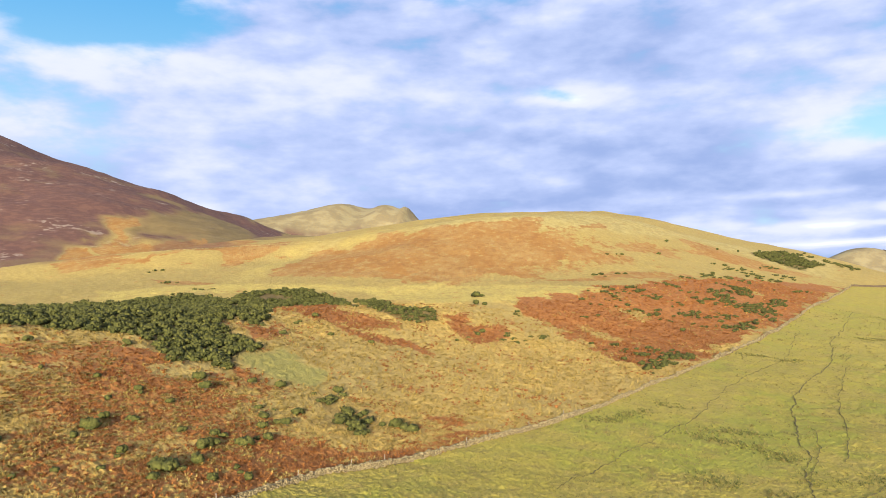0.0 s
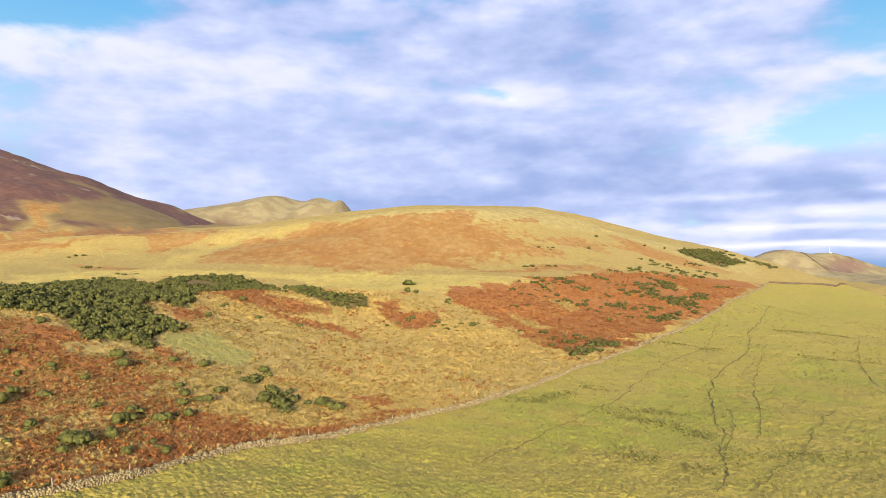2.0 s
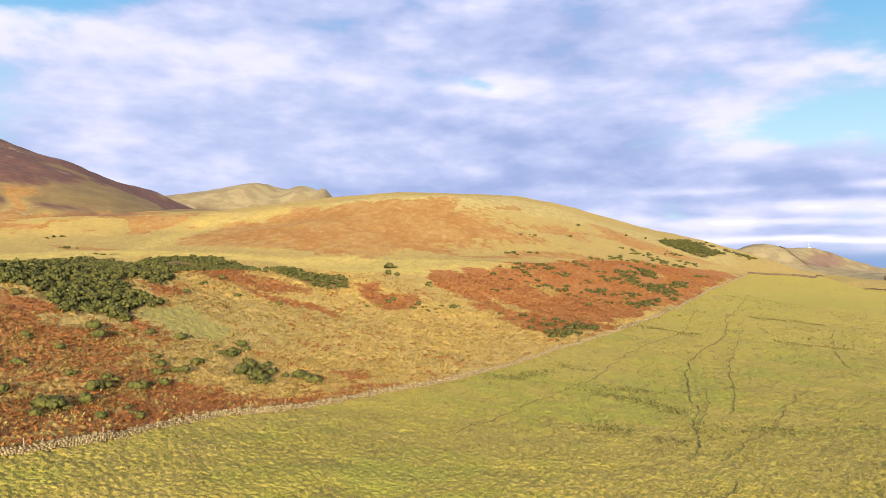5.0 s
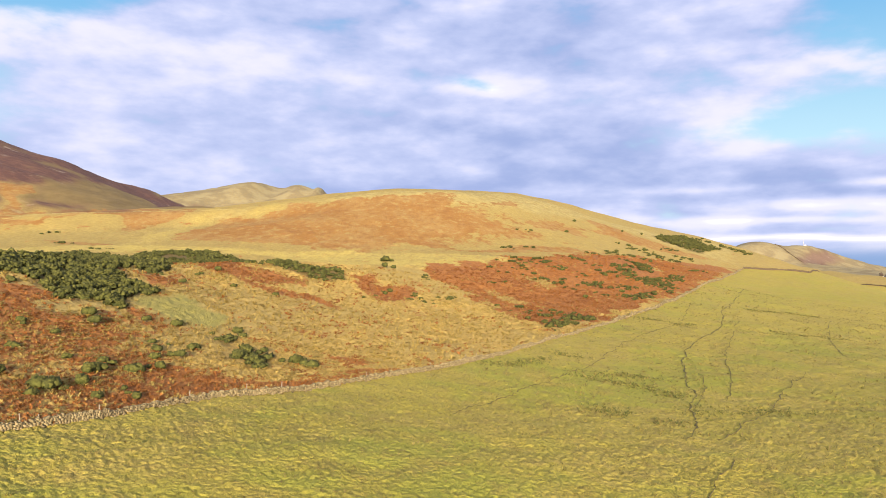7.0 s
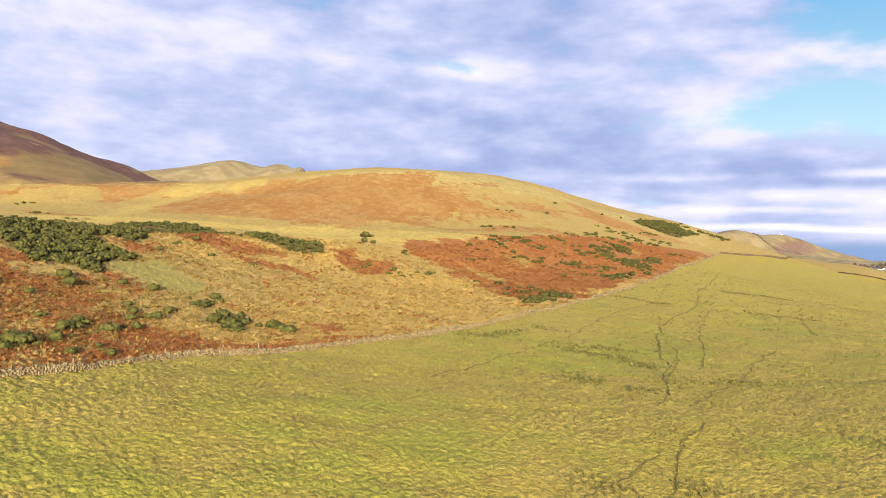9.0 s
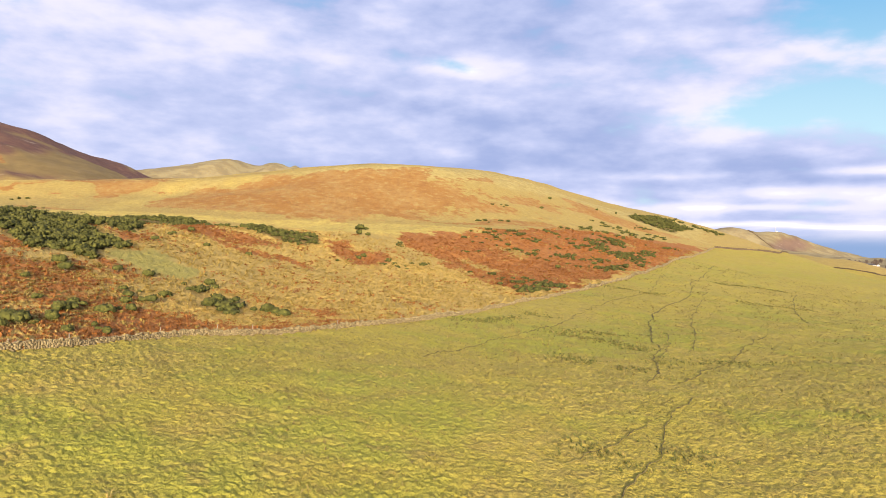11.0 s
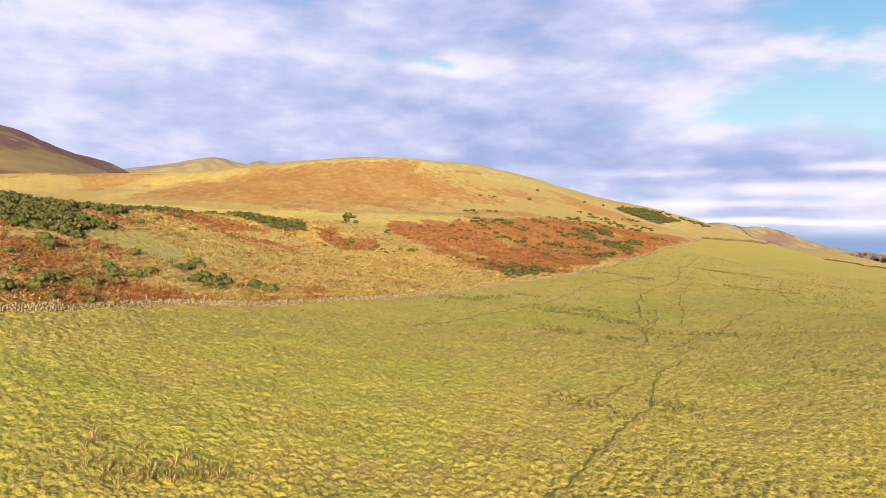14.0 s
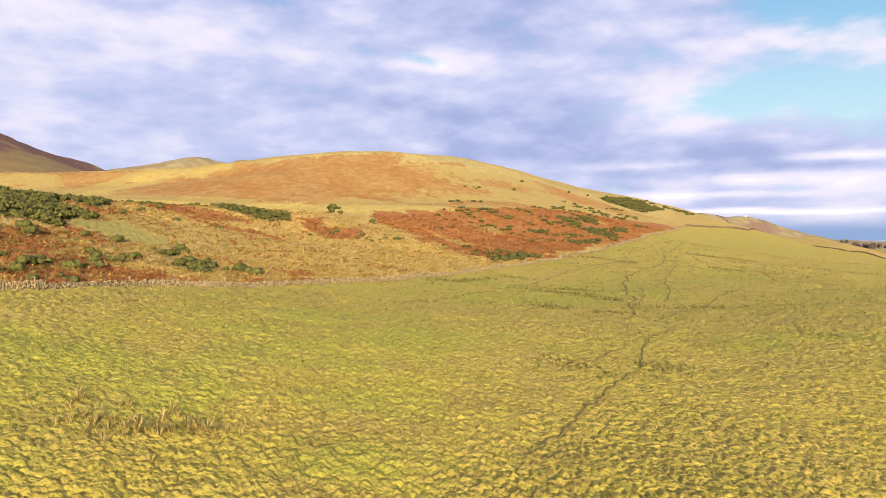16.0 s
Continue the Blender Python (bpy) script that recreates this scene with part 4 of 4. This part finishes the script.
first = None
pr = np.random.default_rng(80)
for x, y in along(WALL[2:12], 9.0, pr, 0.15):
    x, y = x - 0.5, y + 0.35
    m = Matrix.Translation((x, y, float(height(x, y)))) @ pose(0, 0, 0, pr.normal(0, 5), pr.normal(0, 5), pr.uniform(0, 360))
    if first is None:
        first = fence_post(1)
        first.matrix_basis = m
    else:
        copy_thing(first, m)


# ---- gorse ----
def gorse_arrays(rng_, rx, ry, rz, sprays):
    """A bush: lobes of needle sprays round a dense heart. Light is put into the tints: paler tops, dark heart."""
    lobes = [(rng_.uniform(-0.5, 0.5) * rx, rng_.uniform(-0.5, 0.5) * ry, rng_.uniform(0.45, 0.7) * rz, rng_.uniform(0.4, 0.62)) for _ in range(5)]
    verts, faces, tints, at = [], [], [], 0
    for cx, cy, cz, k in lobes:
        n = sprays // 5
        d = rng_.normal(0, 1, (n, 3))
        d[:, 2] = np.abs(d[:, 2]) * 0.9 - 0.25
        d /= np.linalg.norm(d, axis=1)[:, None]
        p = np.array([cx, cy, cz]) + d * [rx * k, ry * k, rz * k] * rng_.uniform(0.72, 1.05, (n, 1))
        size = 0.145 * (rx + ry) * rng_.uniform(0.6, 1.3, (n, 1))
        a = np.cross(d, rng_.normal(0, 1, (n, 3)))
        a /= np.linalg.norm(a, axis=1)[:, None] + 1e-6
        b = np.cross(d, a)
        v = np.stack([p + a * size, p - a * size * 0.5 + b * size * 0.8, p - a * size * 0.5 - b * size * 0.8, p + d * size * 1.0], 1).reshape(-1, 3)
        f0 = (np.arange(n) * 4)[:, None] + at
        faces.append(np.concatenate([f0 + [0, 1, 3], f0 + [1, 2, 3], f0 + [2, 0, 3]]))
        verts.append(v)
        # top light painted in: sprays that face upward get a paler tint
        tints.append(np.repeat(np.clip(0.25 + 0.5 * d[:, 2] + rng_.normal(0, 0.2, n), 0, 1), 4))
        at += 4 * n
    # heart
    th, ph = np.meshgrid(np.linspace(0, 2 * math.pi, 9)[:-1], np.linspace(0.05, 1.9, 5))
    heart = np.stack([np.cos(th) * np.sin(ph) * rx * 0.58, np.sin(th) * np.sin(ph) * ry * 0.58, rz * 0.36 + np.cos(ph) * rz * 0.36], -1)
    heart *= rng_.uniform(0.85, 1.1, heart.shape)
    hv = heart.reshape(-1, 3)
    tri = []
    for i in range(4):
        for j in range(8):
            q = (i * 8 + j, i * 8 + (j + 1) % 8, (i + 1) * 8 + (j + 1) % 8, (i + 1) * 8 + j)
            tri += [(q[0], q[2], q[1]), (q[0], q[3], q[2])]
    # lowest tint on the heart, as painted shade inside the bush
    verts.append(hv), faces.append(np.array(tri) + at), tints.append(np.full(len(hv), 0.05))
    return np.concatenate(verts), np.concatenate(faces), np.concatenate(tints)


def part(name, me, parent, label=""):
    ob = new(name, me)
    ob.parent = parent
    return tagged(ob, label)


def gorse_bush(seed):
    gr = np.random.default_rng(seed)
    thing = new("gorse_bush")
    v, f, t = gorse_arrays(gr, 1.0, gr.uniform(0.7, 1.2), gr.uniform(0.75, 1.1), 260)
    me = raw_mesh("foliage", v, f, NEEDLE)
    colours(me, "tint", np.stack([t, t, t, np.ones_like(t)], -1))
    part("foliage", me, thing)
    bm = bmesh.new()
    for _ in range(5):
        a = gr.uniform(0, 6.28)
        m = Matrix.Translation((0.12 * math.cos(a), 0.12 * math.sin(a), 0.2)) @ Euler((gr.normal(0, 0.4), gr.normal(0, 0.4), 0)).to_matrix().to_4x4()
        bmesh.ops.create_cone(bm, cap_ends=True, segments=6, radius1=0.06, radius2=0.03, depth=0.7, matrix=m)
    me = bpy.data.meshes.new("stems")
    bm.to_mesh(me)
    bm.free()
    me.materials.append(TWIG)
    part("stems", me, thing, "woody gorse stems")
    return tagged(thing, "rounded dark green gorse bush standing alone on the moor", "gorse bush", "single gorse bushes")


kinds = [gorse_bush(90 + k) for k in range(4)]
used = set()
gr = np.random.default_rng(95)
more = []
for outline, tries in ((RED_SLOPE, 60), ([(69.2, 488.2), (124.4, 435.7), (188.2, 554.5), (162.2, 693.2), (91.2, 595.8)], 22), (RED_LOW, 34)):
    xs, ys = [p[0] for p in outline], [p[1] for p in outline]
    bx_, by_ = gr.uniform(min(xs), max(xs), tries), gr.uniform(min(ys), max(ys), tries)
    ok = (inside(bx_, by_, outline, 0.5, 1) > 0.5) & (inside(bx_, by_, FIELD, 0.5, 0) < 0.1) & (value_noise(bx_, by_, 25, 99) > 0.35)
    more += [(float(a), float(b)) for a, b in zip(bx_[ok], by_[ok])]
for n, (x, y) in enumerate(BUSHES + MORE_BUSHES + more):
    for twin in range(1 if n % 3 else 2):
        s = gr.uniform(0.7, 1.25) * (1 if n < len(BUSHES) else 0.62) * (1 if twin == 0 else 0.6) * (1 + math.hypot(x, y) / 600)
        x2, y2 = x + twin * gr.uniform(-2.5, 2.5), y + twin * gr.uniform(-2, 2)
        k = n % 4
        m = Matrix.Translation((x2, y2, float(height(x2, y2)) - 0.1)) @ pose(0, 0, 0, 0, 0, gr.uniform(0, 360))
        ob = kinds[k] if k not in used else copy_thing(kinds[k], m)
        used.add(k)
        ob.matrix_basis = m @ Matrix.Diagonal((s, s, s, 1))

sets = []
tr = np.random.default_rng(97)
for outline, gap, size in ((GORSE_MASS, 1.75, 1.25), (GORSE_STRIP, 1.8, 1.15), (GORSE_STRIP_B, 2.0, 1.1), (GORSE_RED_A, 2.3, 1.05), (GORSE_RED_B, 2.3, 0.95),
                           (GORSE_RED_C, 2.2, 0.95), (GORSE_WALL, 1.9, 1.05), (GORSE_UP, 3.0, 1.8), (GORSE_MID, 1.5, 1.05)):
    xs, ys = [p[0] for p in outline], [p[1] for p in outline]
    gx, gy = np.meshgrid(np.arange(min(xs) - 3, max(xs) + 3, gap), np.arange(min(ys) - 3, max(ys) + 3, gap))
    gx, gy = gx.ravel() + tr.uniform(-0.45, 0.45, gx.size) * gap, gy.ravel() + tr.uniform(-0.45, 0.45, gx.size) * gap
    keep = (inside(gx, gy, outline, 0.4, 3.5 if outline in (GORSE_RED_A, GORSE_RED_C) else 2.0, 8) > 0.5) & (value_noise(gx, gy, 9, 98) > (0.12 if outline is GORSE_MASS else 0.36 if outline in (GORSE_RED_A, GORSE_RED_B, GORSE_RED_C) else 0.2))
    for x, y in zip(gx[keep], gy[keep]):
        s = size * tr.uniform(0.55, 1.25)
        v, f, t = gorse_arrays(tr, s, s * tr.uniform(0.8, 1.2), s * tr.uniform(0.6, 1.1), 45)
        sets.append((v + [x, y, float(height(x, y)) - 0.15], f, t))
SCRUB = [(246.8, 679.7), (247.6, 673.7), (249.5, 670.7), (251.8, 665.6), (253.4, 660.3), (255, 656), (255.9, 651.6), (251.1, 658.9), (253, 650.1), (238.9, 696.7), (235.2, 705.7)]
for x, y in LOW_BUSHES + HILL_BUSHES + SCRUB:
    far = 1 + math.hypot(x, y) / 500
    for _ in range(4):
        s = far * tr.uniform(0.35, 0.8)
        x2, y2 = x + far * tr.normal(0, 1.5), y + far * tr.normal(0, 1.8)
        v, f, t = gorse_arrays(tr, s * tr.uniform(1.0, 1.6), s * tr.uniform(0.9, 1.4), s * tr.uniform(0.5, 0.8), 40)
        sets.append((v + [x2, y2, float(height(x2, y2)) - 0.12], f, t))
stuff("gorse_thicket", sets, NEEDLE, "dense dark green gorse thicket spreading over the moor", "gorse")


# ---- tracks on the hill ----
PALE_SOIL = plain_material("pale_trodden_grass", (0.38, 0.30, 0.11), (0.47, 0.38, 0.15), 0.8)


def grass_track(line, width, seed):
    ob = trodden_path(line, width, seed, PALE_SOIL)
    ob.name = "grass_track"
    tagged(ob, "pale worn grass track along the foot of the hill", "track")


grass_track(VALLEY_TRACK, 1.0, 140)

# ---- distance: mast, farm, trees, sheet in place of haze ----
WHITE = plain_material("whitewashed_render", (0.70, 0.66, 0.60), (0.80, 0.77, 0.72), 0.6)
SLATE = plain_material("slate", (0.09, 0.09, 0.10), (0.15, 0.14, 0.15), 0.8)
STEEL = plain_material("galvanised_steel", (0.35, 0.36, 0.38), (0.45, 0.46, 0.48), 3.0, 0.5)
GLASS_DARK = plain_material("dark_window", (0.02, 0.025, 0.03), (0.04, 0.045, 0.05), 1.0, 0.15)


def bm_part(name, build, mat, parent, label=""):
    bm = bmesh.new()
    build(bm)
    me = bpy.data.meshes.new(name)
    bm.to_mesh(me)
    bm.free()
    me.materials.append(mat)
    return part(name, me, parent, label)


def box(bm, x, y, z, sx, sy, sz):
    bmesh.ops.create_cube(bm, size=1, matrix=Matrix.Translation((x, y, z)) @ Matrix.Diagonal((sx, sy, sz, 1)))


def farmhouse(x, y, turn, long, deep, high):
    thing = new("farmhouse")
    thing.matrix_basis = Matrix.Translation((x, y, float(height(x, y)) - 0.3)) @ pose(0, 0, 0, 0, 0, turn)

    def walls(bm):
        box(bm, 0, 0, high / 2, long, deep, high)
        for e in (-1, 1):
            v = [bm.verts.new((e * (long / 2 - 0.05), s * deep / 2, high)) for s in (-1, 1)] + [bm.verts.new((e * (long / 2 - 0.05), 0, high + deep * 0.4))]
            bm.faces.new(v)

    def roof(bm):
        for s in (-1, 1):
            a = [bm.verts.new((e * (long / 2 + 0.4), s * (deep / 2 + 0.4), high - 0.2)) for e in (-1, 1)]
            b = [bm.verts.new((e * (long / 2 + 0.4), 0, high + deep * 0.42)) for e in (1, -1)]
            f = bm.faces.new(a + b)
            bmesh.ops.solidify(bm, geom=[f], thickness=0.25)

    bm_part("wall", walls, WHITE, thing)
    top = bm_part("roof", roof, SLATE, thing, "grey slate gable roof")
    for e in (-1, 1):
        bm_part("chimney", lambda bm: box(bm, e * long * 0.42, 0, high + deep * 0.42 + 0.4, 1.2, 0.9, 1.6), STONE, top)
    for k in range(max(2, int(long / 5))):
        wx = -long / 2 + (k + 0.5) * long / max(2, int(long / 5))
        bm_part("window", lambda bm: box(bm, wx, -deep / 2 - 0.02, high * 0.55, 1.2, 0.12, 1.5), GLASS_DARK, thing)
    return tagged(thing, "far white-rendered farm building with a slate roof", "farmhouse", "farm buildings")


def at_bearing(az, r):
    return r * math.sin(radians(az)), r * math.cos(radians(az))


for az, r, turn, long, deep, high in ((29.8, 2500, 20, 26, 10, 7), (30.25, 2540, -35, 18, 9, 6), (30.7, 2480, 10, 34, 12, 6), (31.1, 2560, 50, 16, 8, 7)):
    farmhouse(*at_bearing(az, r), turn, long, deep, high)

TREE_LEAF = blade_material("bare_winter_twigs", (0.10, 0.075, 0.06), (0.16, 0.12, 0.085), (0.05, 0.04, 0.035))
BARK = plain_material("bark", (0.07, 0.055, 0.045), (0.12, 0.10, 0.08), 2.0)


def winter_tree(seed):
    tr_ = np.random.default_rng(seed)
    thing = new("tree")

    def wood(bm):
        bmesh.ops.create_cone(bm, cap_ends=True, segments=8, radius1=0.45, radius2=0.22, depth=6, matrix=Matrix.Translation((0, 0, 3)))
        for k in range(7):
            a, lean_ = tr_.uniform(0, 6.28), tr_.uniform(0.4, 0.9)
            d = Vector((math.cos(a) * lean_, math.sin(a) * lean_, 1)).normalized()
            m = Matrix.Translation(Vector((0, 0, tr_.uniform(3, 6))) + d * 2.6) @ d.to_track_quat("Z", "Y").to_matrix().to_4x4()
            bmesh.ops.create_cone(bm, cap_ends=True, segments=6, radius1=0.18, radius2=0.05, depth=5.4, matrix=m)

    bm_part("trunk", wood, BARK, thing)
    p = tr_.normal(0, 1, (170, 3))
    p /= np.linalg.norm(p, axis=1)[:, None]
    p = p * [4.2, 4.2, 4.6] * tr_.uniform(0.45, 1.0, (170, 1)) + [0, 0, 8.2]
    v, f, t = mounds(p, np.full(170, 0.75), np.full(170, 1.0), 4, tr_, tr_.uniform(0, 1, 170))
    me = raw_mesh("crown", v, f, TREE_LEAF)
    colours(me, "tint", np.stack([t, t, t, np.ones_like(t)], -1))
    part("crown", me, thing, "purplish-brown leafless twig crown")
    return tagged(thing, "far leafless winter tree in a shelter belt", "tree", "shelter belt trees")


tree_kinds = [winter_tree(150), winter_tree(151)]
wr = np.random.default_rng(152)
for n in range(34):
    az, r = (wr.uniform(29.4, 31.4), wr.uniform(2380, 2700)) if n < 14 else (wr.uniform(31.6, 34.5), wr.uniform(1900, 2100))
    x, y = at_bearing(az, r)
    m = Matrix.Translation((x, y, float(height(x, y)) - 0.2)) @ pose(0, 0, 0, 0, 0, wr.uniform(0, 360))
    ob = tree_kinds[n] if n < 2 else copy_thing(tree_kinds[n % 2], m)
    k = wr.uniform(0.8, 1.5)
    ob.matrix_basis = m @ Matrix.Diagonal((k, k, k, 1))


def radio_mast(x, y):
    thing = new("radio_mast")
    thing.matrix_basis = Matrix.Translation((x, y, float(height(x, y)) - 0.3))
    for sx, sy in ((-1, -1), (1, -1), (0, 1)):
        bm_part("leg", lambda bm: bmesh.ops.create_cone(bm, cap_ends=True, segments=6, radius1=0.35, radius2=0.25, depth=24, matrix=Matrix.Translation((sx * 0.9, sy * 0.9, 12))), STEEL, thing)
    for k in range(8):
        bm_part("brace", lambda bm: box(bm, 0, 0, 1.5 + 3 * k, 2.2, 2.2, 0.25), STEEL, thing)
    bm_part("antenna", lambda bm: bmesh.ops.create_cone(bm, cap_ends=True, segments=8, radius1=0.25, radius2=0.1, depth=8, matrix=Matrix.Translation((0, 0, 28))), STEEL, thing)
    hut = bm_part("hut", lambda bm: box(bm, 6, 0, 1.6, 7, 5, 3.2), WHITE, thing, "white equipment hut")
    bm_part("hut_roof", lambda bm: box(bm, 6, 0, 3.4, 7.6, 5.6, 0.4), SLATE, hut)
    return tagged(thing, "thin grey radio mast with a white hut on a hilltop", "radio mast")


radio_mast(*at_bearing(24.9, 3590))

far_hedge = [(1340, 3140), (1352, 3105), (1358, 3060), (1368, 3010), (1374, 2970)]
tagged(new("wall_far_hill", raw_mesh("wall_far_hill", *stones_along(far_hedge, 3.0, 2.6, 5.0, 2, 160), TWIG)), "dark stone dyke running down the far hill", "stone wall", kind="structure")

# added water-like sheet that gives the far lowland its blue haze
haze_m, haze_t, haze_s = material("haze_sheet", 0.12)
haze_s.inputs["Base Color"].default_value = (0.02, 0.035, 0.05, 1)
haze_s.inputs["Specular IOR Level"].default_value = 0.5
bump(haze_t, haze_s, noise_of(haze_t, node(haze_t, "ShaderNodeTexCoord").outputs["Object"], 0.12), 0.3, 1.0)
wa, wr_ = np.meshgrid(np.radians(np.linspace(29, 70, 12)), np.array([3400.0, 3900.0, 4795.0]))
wv = np.stack([wr_ * np.sin(wa), wr_ * np.cos(wa), np.full(wa.shape, -11.0)], -1).reshape(-1, 3)
wi = (np.arange(2)[:, None] * 12 + np.arange(11)[None]).ravel()
tagged(new("water", raw_mesh("water", wv, np.stack([wi, wi + 1, wi + 13, wi + 12], 1)[:, ::-1], haze_m)), "far grey-blue glossy sheet added in place of haze over the lowland", "water", kind="structure")
